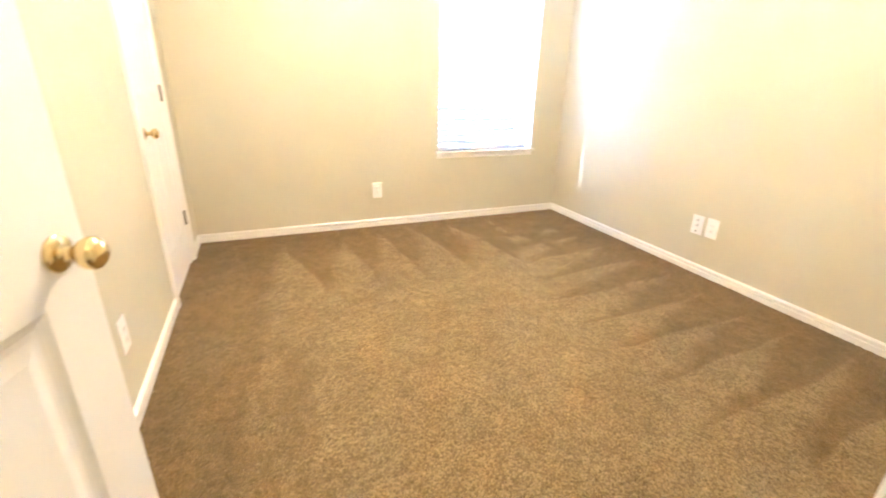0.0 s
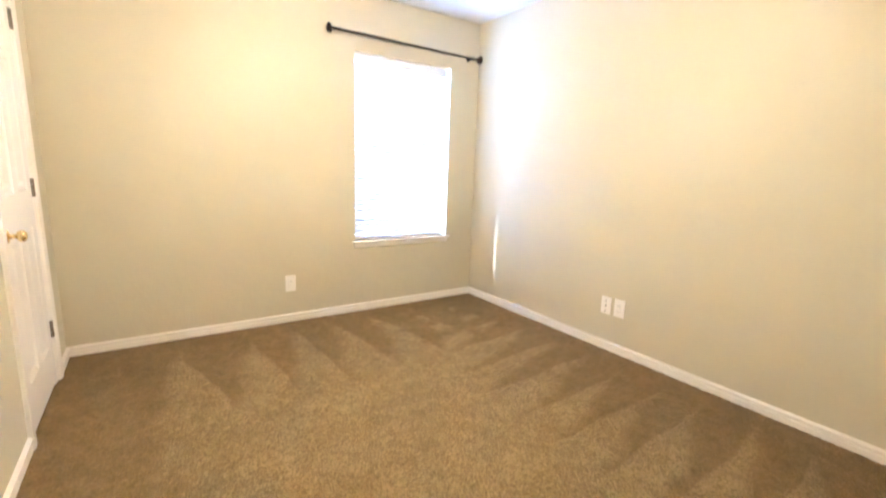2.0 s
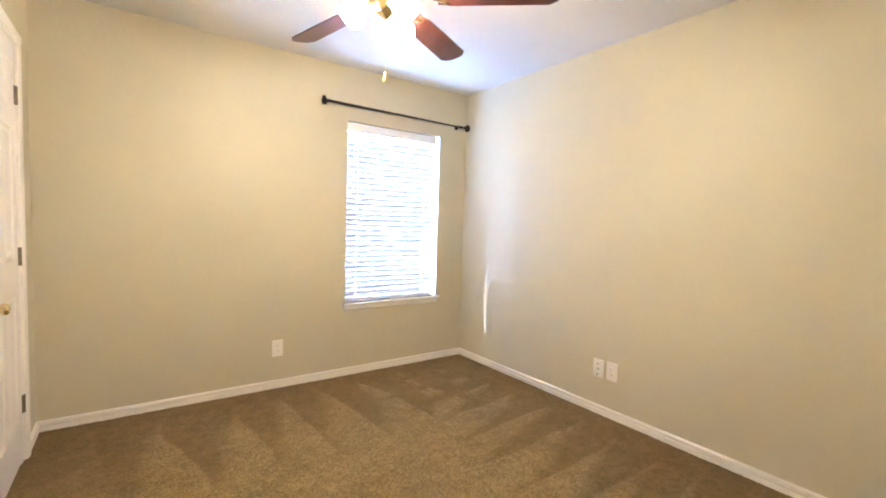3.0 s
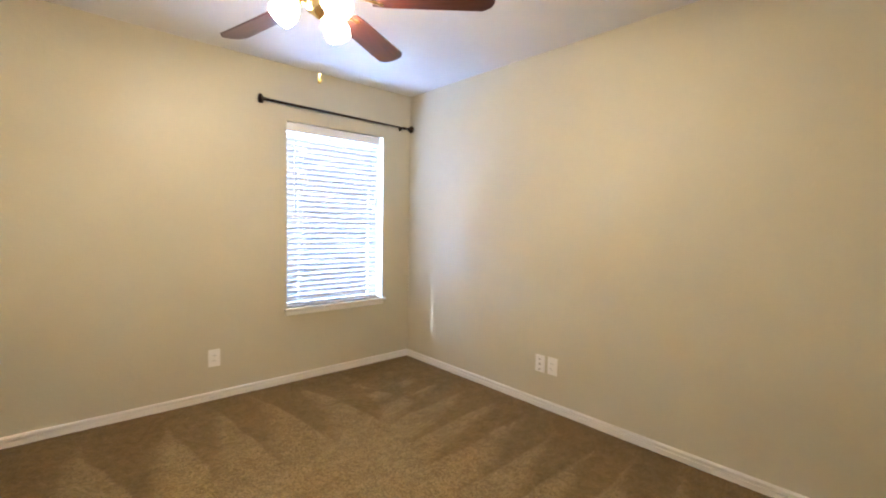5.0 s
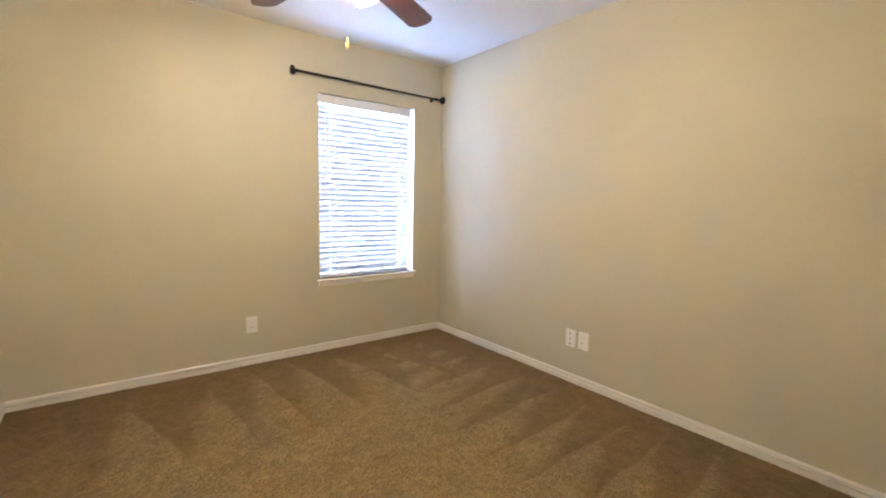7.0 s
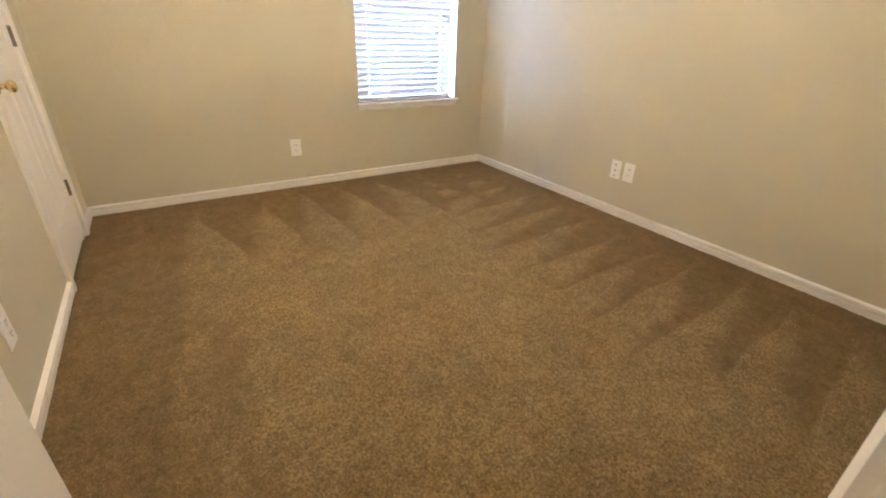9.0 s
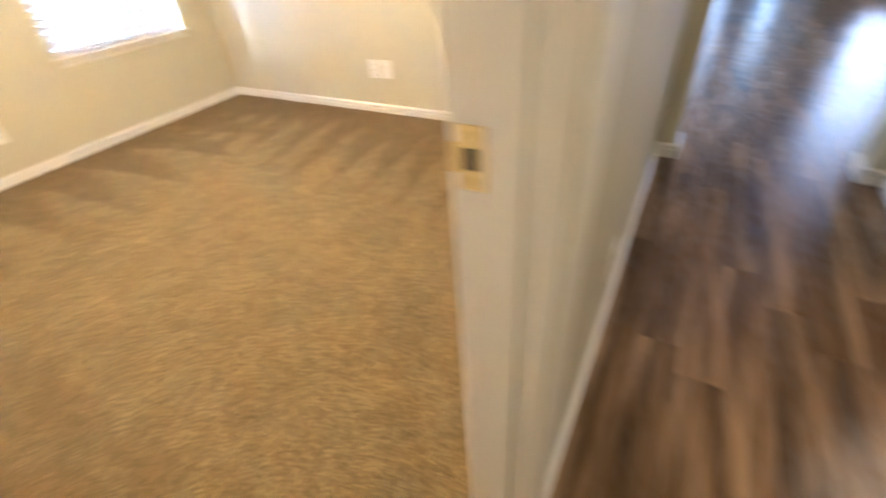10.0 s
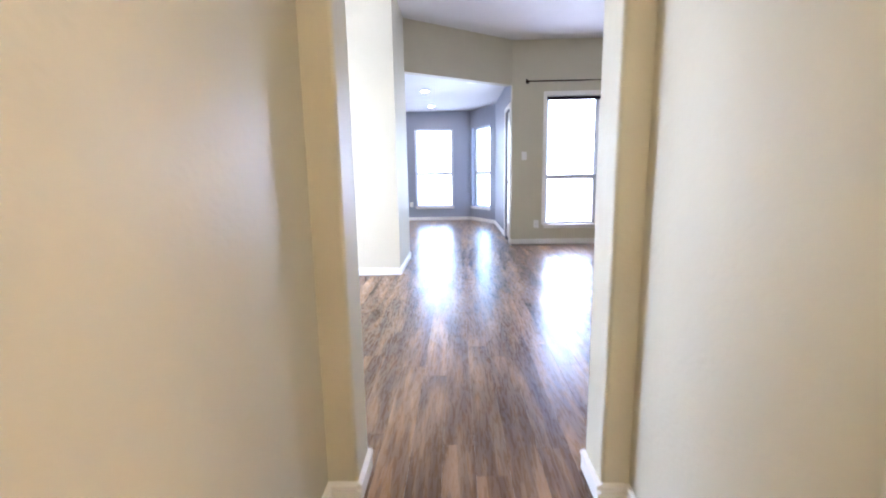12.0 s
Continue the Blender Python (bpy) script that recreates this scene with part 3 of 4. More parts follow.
bedroom_door = panel_door("bedroom_door", 0.730, 2.02, 0.035, "white six-panel bedroom door standing open")
knob(bedroom_door, 0.730 - 0.056, 0.0, 0.885, 1)
knob(bedroom_door, 0.730 - 0.056, -0.035, 0.885, -1)
part("latch_plate", boxed(0.7295, 0.7315, -0.030, -0.005, 0.857, 0.913), BRASS, bedroom_door, "brass latch plate")
for hz in (0.25, 1.0, 1.78):
    hinge(bedroom_door, 0.006, -0.035, hz)
BED_DOOR_SWING = 74.0
bedroom_door.matrix_world = pose(DOOR_X0 + 0.024, BY0 + 0.006, 0.012) @ pose(0, 0, 0, 0, 0, BED_DOOR_SWING) @ Matrix.Diagonal((1, -1, 1, 1))

closet_door = panel_door("closet_door", CLOSET[1] - CLOSET[0] - 0.036, 1.99, 0.035, "white six-panel closet door, closed")
knob(closet_door, CLOSET[1] - CLOSET[0] - 0.036 - 0.052, 0.0, 0.838, 1)
for hz in (0.272, 1.000, 1.765):
    hinge(closet_door, -0.006, 0.0, hz)
closet_door.matrix_world = pose(BX0 - 0.001, CLOSET[1] - 0.018, 0.034, 0, 0, -90)


def strike_plate(name, x, y, z, way, label):
    """A brass strike on a jamb that faces way along x, with its dark latch hole and curved lip."""
    root = thing(name, (x, y, z), label, "strike plate")
    bm = bmesh.new()
    rings = [[bm.verts.new((d, y, z)) for y, z in ((-h, -v), (h, -v), (h, v), (-h, v))] for d, h, v in ((0, 0.0145, 0.034), (way * 0.0018, 0.014, 0.0335), (way * 0.0018, 0.0075, 0.0115), (0, 0.0075, 0.0115))]
    for p, q in zip(rings, rings[1:]):
        for k in range(4):
            bm.faces.new((p[k], p[(k + 1) % 4], q[(k + 1) % 4], q[k]))
    part("plate", bm, BRASS, root)
    part("lip", boxed(min(0, way * 0.003), max(0, way * 0.003), 0.0147, 0.0225, -0.016, 0.016, bevel=0.001, segments=1), BRASS, root)
    part("latch_hole", boxed(min(0, way * 0.0008), max(0, way * 0.0008), -0.0075, 0.0075, -0.0115, 0.0115), DARK, root, "dark latch hole")
    for dz in (-0.0235, 0.0235):
        part("screw", lathe(bmesh.new(), [(0, 0), (0.004, 0), (0.0035, 0.001), (0, 0.0012)], 10, pose(way * 0.0018, 0, dz, 0, 90 * way, 0)), BRASS, root)
    return root


strike_plate("strike_plate", DOOR_X1 - 0.016, BY0 - 0.017, 0.955, -1, "polished brass strike plate on the bedroom jamb")
strike_plate("strike_plate", BATH_X1 - 0.016, BATH_Y + 0.019, 0.905, -1, "brass strike plate on the bathroom jamb")


# ---------------- wall plates ----------------
def plate(kind, at, turn, label):
    """A wall plate; it faces -y before its turn. kind: duplex, decora, jacks or blank."""
    root = thing("wall_plate", at, label, "wall plate", turn=turn)
    part("cover", boxed(-0.0385, 0.0385, -0.006, 0, -0.0605, 0.0605, bevel=0.003), PLATE, root)
    if kind == "duplex":
        for dz in (-0.0195, 0.0195):
            m = pose(0, -0.006, dz, 90, 0, 0)
            part("outlet_face", lathe(bmesh.new(), [(0, 0.0025), (0.0155, 0.0025), (0.017, 0.0015), (0.0172, 0)], 20, m), PLATE, root)
            for dx, hgt in ((-0.0063, 0.0085), (0.0063, 0.007)):
                part("slot", boxed(dx - 0.0011, dx + 0.0011, -0.0092, -0.008, dz + 0.003 - hgt / 2, dz + 0.003 + hgt / 2), DARK, root, "dark slot")
            part("slot", boxed(-0.002, 0.002, -0.0092, -0.008, dz - 0.010, dz - 0.0065), DARK, root, "dark ground hole")
        part("screw", lathe(bmesh.new(), [(0, 0.0015), (0.003, 0.001), (0.003, 0)], 10, pose(0, -0.006, 0, 90, 0, 0)), NICKEL, root)
    elif kind == "decora":
        part("outlet_face", boxed(-0.0165, 0.0165, -0.0085, -0.005, -0.033, 0.033, bevel=0.0015), PLATE, root)
        for dz in (-0.018, 0.018):
            for dx in (-0.006, 0.006):
                part("slot", boxed(dx - 0.0011, dx + 0.0011, -0.0092, -0.008, dz - 0.004, dz + 0.004), DARK, root, "dark slot")
    elif kind == "jacks":
        for dz in (-0.040, 0.032):
            part("jack", lathe(bmesh.new(), [(0, 0.008), (0.0042, 0.008), (0.0042, 0)], 10, pose(0, -0.006, dz, 90, 0, 0)), HINGE, root, "metal cable jack")
        part("jack", boxed(-0.0048, 0.0048, -0.0075, -0.005, -0.009, 0.001), HINGE, root, "dull telephone jack")
    elif kind == "switch":
        part("toggle", boxed(-0.005, 0.005, -0.016, -0.005, -0.004, 0.012, bevel=0.0015, segments=1), PLATE, root)
    return root


plate("decora", (1.153, BY1, 0.312), 0, "white outlet plate low on the greige wall")
plate("jacks", (BX1, 2.045, 0.322), -90, "white plate with cable and telephone jacks")
plate("decora", (BX1, 1.945, 0.325), -90, "white outlet plate beside the jack plate")
plate("duplex", (BX0, 1.775, 0.318), 90, "white outlet plate on the wall by the closet")
plate("duplex", (BX0, 1.60, 0.322), 90, "white outlet plate on the wall by the open door")
plate("duplex", (1.335, HY1, 0.318), 0, "white outlet plate low on the hall wall")
plate("switch", (LX1, -1.284, 1.328), -90, "white switch plate by the living room window")
plate("duplex", (LX1, -1.48, 0.308), -90, "white outlet plate below the switch")
plate("duplex", (NX1, 0.80, 0.38), -90, "white outlet plate on the slate blue wall")


# ---------------- windows ----------------
def window(name, centre, turn, width, z0, z1, depth, rail, label, frame_mat=None, half=0.02):
    """A single-hung vinyl window in a wall's opening: local y points outdoors, the room's face is y = 0."""
    root = thing(name, (*centre, 0), label, "window", kind="structure", turn=turn)
    frame_mat = frame_mat or VINYL
    h = width / 2
    f = 0.032
    y0, y1 = depth - 0.06, depth - 0.005
    for nm, a in (("window_frame", (-h, -h + f, y0, y1, z0, z1)), ("window_frame", (h - f, h, y0, y1, z0, z1)),
                  ("window_frame", (-h + f, h - f, y0, y1, z1 - f, z1)), ("window_frame", (-h + f, h - f, y0, y1, z0, z0 + f))):
        part(nm, boxed(*a, bevel=0.003, segments=1), frame_mat, root)
    part("meeting_rail", boxed(-h + f, h - f, y0 + 0.004, y1 - 0.008, rail - half, rail + half, bevel=0.003, segments=1), frame_mat, root)
    for a, b, y in ((z0 + f, rail - half, y0 + 0.018), (rail + half, z1 - f, y0 + 0.032)):
        for s in (-1, 1):
            part("sash", boxed(min(s * (h - f), s * (h - f - 0.02)), max(s * (h - f), s * (h - f - 0.02)), y - 0.01, y + 0.01, a, b, bevel=0.002, segments=1), frame_mat, root)
        pane = part("pane", boxed(-h + f + 0.02, h - f - 0.02, y - 0.002, y + 0.002, a, b), GLASS, root, "clear glass pane")
        pane.visible_shadow = False
    part("window_sill", boxed(-h - 0.024, h + 0.024, -0.034, y0, z0 - 0.019, z0, bevel=0.004), TRIM, root, "white painted stool with horns")
    bm = run(bmesh.new(), [(0, 0), (0.006, 0), (0.012, 0.006), (0.012, 0.036), (0.009, 0.040), (0, 0.040)], (-h - 0.010, 0, z0 - 0.059), (h + 0.010, 0, z0 - 0.059), (0, -1, 0))
    part("apron", bm, TRIM, root)
    return root


window("window_bedroom", ((WIN[0] + WIN[1]) / 2, BY1), 0, WIN[1] - WIN[0], WIN[2], WIN[3], 0.155, 1.30, "white single-hung bedroom window with a painted sill")
window("window_living", (LX1, -1.9975), -90, 0.785, 0.30, 2.18, 0.15, 1.01, "tall single-hung living room window, frame greyed as backlit", BACKLIT_FRAME, 0.036)
window("window_nook", (NX1, 0.24), -90, 0.89, 0.33, 2.10, 0.15, 1.09, "single-hung nook window, frame greyed as backlit", BACKLIT_FRAME, 0.036)
# unseen window, added where the extra living room light comes in
window("window_side_unseen", (5.15, 2.7), 0, 1.8, 0.3, 2.3, 0.12, 1.2, "broad white side window, unseen, added to light the living room")
BAY = math.degrees(math.atan2(0.50, 0.90))
window("window_bay", (10.95 + 0.585 * math.cos(radians(BAY)), NY0 + 0.585 * math.sin(radians(BAY))), BAY - 180, 0.77, 0.33, 2.10, 0.15, 1.09, "single-hung window in the angled bay wall, frame greyed as backlit", BACKLIT_FRAME, 0.036)


def living_window_casing():
    root = thing("window_casing", (LX1, -1.9975, 0), "white painted casing round the tall window", "casing", kind="structure", turn=-90)
    h = 0.3925
    part("casing", boxed(-h - 0.05, -h, -0.014, 0, 0.30, 2.18, bevel=0.003, segments=1), TRIM, root)
    part("casing", boxed(h, h + 0.05, -0.014, 0, 0.30, 2.18, bevel=0.003, segments=1), TRIM, root)
    part("casing", boxed(-h - 0.05, h + 0.05, -0.016, 0, 2.181, 2.24, bevel=0.003, segments=1), TRIM, root)
    shade = thing("roller_shade", (LX1 + 0.05, -1.9975, 2.145), "dark rolled-up shade at the head of the window", "roller shade", turn=-90)
    part("roll", rod(bmesh.new(), (-0.385, 0, 0), (0.385, 0, 0), 0.026, 16), BRONZE, shade, smooth=True)
    part("bracket", boxed(-0.390, -0.386, -0.02, 0.02, -0.02, 0.034), BRONZE, shade)
    part("bracket", boxed(0.386, 0.390, -0.02, 0.02, -0.02, 0.034), BRONZE, shade)


living_window_casing()


def patio_door():
    x0, x1 = LX1 + 0.20, LX1 + 0.81
    root = thing("patio_door", ((x0 + x1) / 2, NY0 - 0.05, 0), "white glazed patio door, closed", "door", kind="structure")
    h = (x1 - x0) / 2
    for a in ((-h, -h + 0.09), (h - 0.09, h)):
        part("stile", boxed(a[0], a[1], -0.02, 0.02, 0.01, 2.05, bevel=0.003, segments=1), DOOR_PAINT, root)
    part("rail", boxed(-h + 0.09, h - 0.09, -0.02, 0.02, 0.01, 0.24, bevel=0.003, segments=1), DOOR_PAINT, root)
    part("rail", boxed(-h + 0.09, h - 0.09, -0.02, 0.02, 1.93, 2.05, bevel=0.003, segments=1), DOOR_PAINT, root)
    pane = part("pane", boxed(-h + 0.09, h - 0.09, -0.004, 0.004, 0.24, 1.93), GLASS, root, "clear glass pane")
    pane.visible_shadow = False
    part("handle", lathe(bmesh.new(), KNOB_PROFILE, 18, pose(-h + 0.05, 0.02, 0.95, -90, 0, 0)), NICKEL, root, "nickel knob", smooth=True)
    for a in ((-h - 0.055, -h), (h, h + 0.055)):
        part("casing", boxed(a[0], a[1], 0.05, 0.066, 0, 2.12, bevel=0.003, segments=1), TRIM, root)
    part("casing", boxed(-h, h, 0.05, 0.066, 2.06, 2.12, bevel=0.003, segments=1), TRIM, root)
    return root


patio_door()


# ---------------- bedroom blind and curtain rods ----------------
def blind():
    x0, x1 = WIN[0] + 0.006, WIN[1] - 0.040
    yc = BY1 + 0.045
    root = thing("window_blind", ((x0 + x1) / 2, yc, WIN[2]), "white horizontal slat blind, lowered and tilted nearly shut", "blind")
    o = Vector(((x0 + x1) / 2, yc, WIN[2]))
    a, b = x0 - o.x, x1 - o.x
    part("valance", boxed(a, b, -0.040, -0.030, 1.352, 1.421, bevel=0.003), VINYL, root)
    part("head_rail", boxed(a, b, -0.026, 0.026, 1.380, 1.424), VINYL, root)
    part("bottom_rail", boxed(a, b, -0.014, 0.014, 0.001, 0.034, bevel=0.004), SLAT, root)
    tilt = radians(73)
    ladders = (1.775 - o.x, 2.412 - o.x)

    def slat_mesh(holes):
        bm = bmesh.new()
        half, n = 0.025, 6
        us = [-half + 2 * half * i / n for i in range(n + 1)]
        cuts = [a]
        for c in holes:
            cuts += [c[0] - c[1], c[0] + c[1]]
        cuts.append(b)
        grid = {}
        for layer, off in enumerate((0.0, 0.0022)):
            for i, u in enumerate(us):
                rise = 0.0035 * (1 - (u / half) ** 2) + off
                y = -u * math.cos(tilt) - rise * math.sin(tilt)
                z = u * math.sin(tilt) - rise * math.cos(tilt)
                for j, x in enumerate(cuts):
                    grid[layer, i, j] = bm.verts.new((x, y, z))
        last = len(cuts) - 1
        for i in range(n):
            for j in range(last):
                if j % 2 == 1 and i in (2, 3):
                    continue
                for layer in (0, 1):
                    bm.faces.new([grid[layer, p, q] for p, q in ((i, j), (i + 1, j), (i + 1, j + 1), (i, j + 1))])
            for j in (0, last):
                bm.faces.new((grid[0, i, j], grid[0, i + 1, j], grid[1, i + 1, j], grid[1, i, j]))
        for j in range(last):
            for i in (0, n):
                bm.faces.new((grid[0, i, j], grid[0, i, j + 1], grid[1, i, j + 1], grid[1, i, j]))
        me = bpy.data.meshes.new("slat")
        bmesh.ops.recalc_face_normals(bm, faces=bm.faces)
        bm.to_mesh(me)
        bm.free()
        me.materials.append(SLAT)
        return me

    wide = slat_mesh([(ladders[0], 0.002), (ladders[1], 0.0115)])
    fine = slat_mesh([(ladders[0], 0.002), (ladders[1], 0.004)])
    plain = slat_mesh([(ladders[0], 0.002)])
    for k in range(31):
        z = 0.062 + k * 0.0421
        s = new("slat", wide if k in (0, 1, 2, 3, 4, 5, 7, 8, 9, 10, 11, 12) else fine if k < 22 else plain)
        s.parent = root
        s.location = (0, random.uniform(-0.0008, 0.0008), z)
        s.rotation_euler = (random.uniform(-0.02, 0.02), 0, 0)
    for x in ladders:
        for y in (-0.022, 0.022):
            part("ladder_cord", rod(bmesh.new(), (x + 0.032, y, 0.01), (x + 0.032, y, 1.38), 0.0013, 6), VINYL, root)
    part("tilt_wand", rod(bmesh.new(), (a + 0.06, -0.045, 0.75), (a + 0.06, -0.043, 1.36), 0.004, 8), VINYL, root)
    return root


blind()


def curtain_rod(name, a, b, wall_way, label, r=0.0095, plate_r=0.016):
    """A rod between two wall brackets; wall_way points from the rod to the wall."""
    a, b, w = Vector(a), Vector(b), Vector(wall_way)
    root = thing(name, a, label, "curtain rod")
    d = (b - a)
    u = d.normalized()
    part("rod", rod(bmesh.new(), (0, 0, 0), d * 0.56, r, 14), BRONZE, root, smooth=True)
    part("rod", rod(bmesh.new(), d * 0.52, d, r * 0.78, 14), BRONZE, root, smooth=True)
    for e, s, inset in ((Vector((0, 0, 0)), -1, 0.006), (d, 1, 0.05)):
        m = Matrix.Translation(e) @ (u * s).to_track_quat("Z", "Y").to_matrix().to_4x4()
        part("finial", lathe(bmesh.new(), [(0, -0.012), (0.012, -0.012), (0.012, 0.002), (0.009, 0.006), (0.019, 0.010), (0.030, 0.018), (0.033, 0.026), (0.030, 0.034), (0.012, 0.038), (0, 0.039)], 20, m), BRONZE, root, "flared end cap", smooth=True)
        p = e - u * s * inset
        bm = rod(bmesh.new(), p, p + w * 0.92, 0.005, 10)
        m = Matrix.Translation(p + w) @ (-w).to_track_quat("Z", "Y").to_matrix().to_4x4()
        lathe(bm, [(0, 0), (plate_r, 0), (plate_r, 0.003), (0.008, 0.006), (0, 0.006)], 18, m)
        lathe(bm, [(0, -0.014), (0.011, -0.014), (0.011, 0.014), (0, 0.014)], 12, Matrix.Translation(p) @ u.to_track_quat("Z", "Y").to_matrix().to_4x4())
        part("bracket", bm, BRONZE, root)
    return root


curtain_rod("curtain_rod", (1.475, BY1 - 0.07, 2.135), (2.765, BY1 - 0.07, 2.125), (0, 0.07, 0), "dark bronze curtain rod above the bedroom window")
curtain_rod("curtain_rod", (LX1 - 0.07, -1.32, 2.37), (LX1 - 0.07, -2.68, 2.37), (0.07, 0, 0), "dark bronze curtain rod above the living room window", plate_r=0.02)


# ---------------- ceiling fan ----------------
def ceiling_fan(at, blade_z, reach, first):
    cx, cy = at
    root = thing("ceiling_fan", (cx, cy, BH), "ceiling fan with mahogany blades and three lit glass shades", "ceiling fan")
    bz = blade_z - BH
    part("canopy", lathe(bmesh.new(), [(0, 0), (0.068, 0), (0.066, -0.02), (0.045, -0.045), (0.018, -0.055), (0, -0.055)], 28), BRASS, root, smooth=True)
    part("downrod", rod(bmesh.new(), (0, 0, -0.05), (0, 0, bz + 0.11), 0.0115, 12), BRASS, root, smooth=True)
    part("motor_housing", lathe(bmesh.new(), [(0, bz + 0.125), (0.05, bz + 0.12), (0.11, bz + 0.10), (0.128, bz + 0.07), (0.125, bz + 0.035), (0.10, bz + 0.015), (0.075, bz - 0.005), (0.055, bz - 0.012), (0, bz - 0.012)], 32), BRASS, root, smooth=True)
    part("switch_housing", lathe(bmesh.new(), [(0, bz - 0.010), (0.052, bz - 0.012), (0.056, bz - 0.035), (0.050, bz - 0.058), (0.03, bz - 0.068), (0.012, bz - 0.085), (0, bz - 0.09)], 28), BRASS, root, smooth=True)
    for k in range(5):
        turn = radians(first + 72 * k)
        m = Matrix.Translation((0, 0, bz)) @ Matrix.Rotation(turn, 4, "Z") @ Matrix.Rotation(radians(-12), 4, "X")
        bm = bmesh.new()
        outline = [(0.20, -0.050), (0.26, -0.058), (reach - 0.045, -0.068), (reach - 0.012, -0.048), (reach, -0.020), (reach, 0.020), (reach - 0.012, 0.048), (reach - 0.045, 0.068), (0.26, 0.058), (0.20, 0.050)]
        lo = [bm.verts.new((x, y, -0.003)) for x, y in outline]
        hi = [bm.verts.new((x, y, 0.003)) for x, y in outline]
        bm.faces.new(lo[::-1])
        bm.faces.new(hi)
        for i in range(len(outline)):
            j = (i + 1) % len(outline)
            bm.faces.new((lo[i], lo[j], hi[j], hi[i]))
        blade = part("blade", bm, BLADE, root, "mahogany-stained blade")
        blade.matrix_local = m
        bm = boxed(0.085, 0.155, -0.014, 0.014, -0.004, 0.002, bevel=0.002, segments=1)
        for s in (-1, 1):
            rod(bm, (0.145, 0, -0.002), (0.235, s * 0.032, -0.006), 0.006, 8)
            lathe(bm, [(0, -0.004), (0.012, -0.004), (0.012, 0.0), (0, 0.001)], 12, Matrix.Translation((0.235, s * 0.032, -0.005)))
        iron = part("blade_iron", bm, BRASS, blade, "brass blade bracket")
    for k in range(3):
        turn = radians(first + 3 + 120 * k)
        c, s = math.cos(turn), math.sin(turn)
        bm = rod(bmesh.new(), (0.03 * c, 0.03 * s, bz - 0.045), (0.085 * c, 0.085 * s, bz - 0.024), 0.008, 10)
        arm = part("lamp_arm", bm, BRASS, root)
        m = Matrix.Translation((0.085 * c, 0.085 * s, bz - 0.024)) @ Matrix.Rotation(turn, 4, "Z") @ Matrix.Rotation(radians(138), 4, "Y")
        part("socket_cup", lathe(bmesh.new(), [(0, -0.01), (0.019, -0.008), (0.024, 0.012), (0.022, 0.02), (0, 0.02)], 18, m), BRASS, arm, smooth=True)
        prof = [(0.021, 0.012), (0.029, 0.020), (0.041, 0.036), (0.050, 0.056), (0.053, 0.076), (0.050, 0.094), (0.044, 0.107), (0.0, 0.114)]
        part("shade", lathe(bmesh.new(), prof, 24, m), LAMP_GLASS, root, "lit frosted glass tulip shade", smooth=True)
    px, py = 0.052, 0.107
    chain = bmesh.new()
    n = 49
    for i in range(n):
        bmesh.ops.create_icosphere(chain, subdivisions=1, radius=0.0008, matrix=Matrix.Translation((px, py, bz - 0.05 - i * 0.0042)))
    part("pull_chain", chain, BRASS, root, "fine brass pull chain")
    part("chain_pull", lathe(bmesh.new(), [(0, 0), (0.004, -0.001), (0.005, -0.012), (0.0085, -0.030), (0.0085, -0.042), (0.004, -0.046), (0, -0.046)], 14, Matrix.Translation((px, py, bz - 0.05 - n * 0.0042))), IVORY, root, "pale ivory chain pull", smooth=True)
    return root


ceiling_fan((1.140, 1.940), 2.155, 0.69, 29.8)


# ---------------- bathroom ----------------
CAB = painted("cream_cabinet_paint", (0.80, 0.75, 0.66), 0.35, 0.05, 120, 0.02)


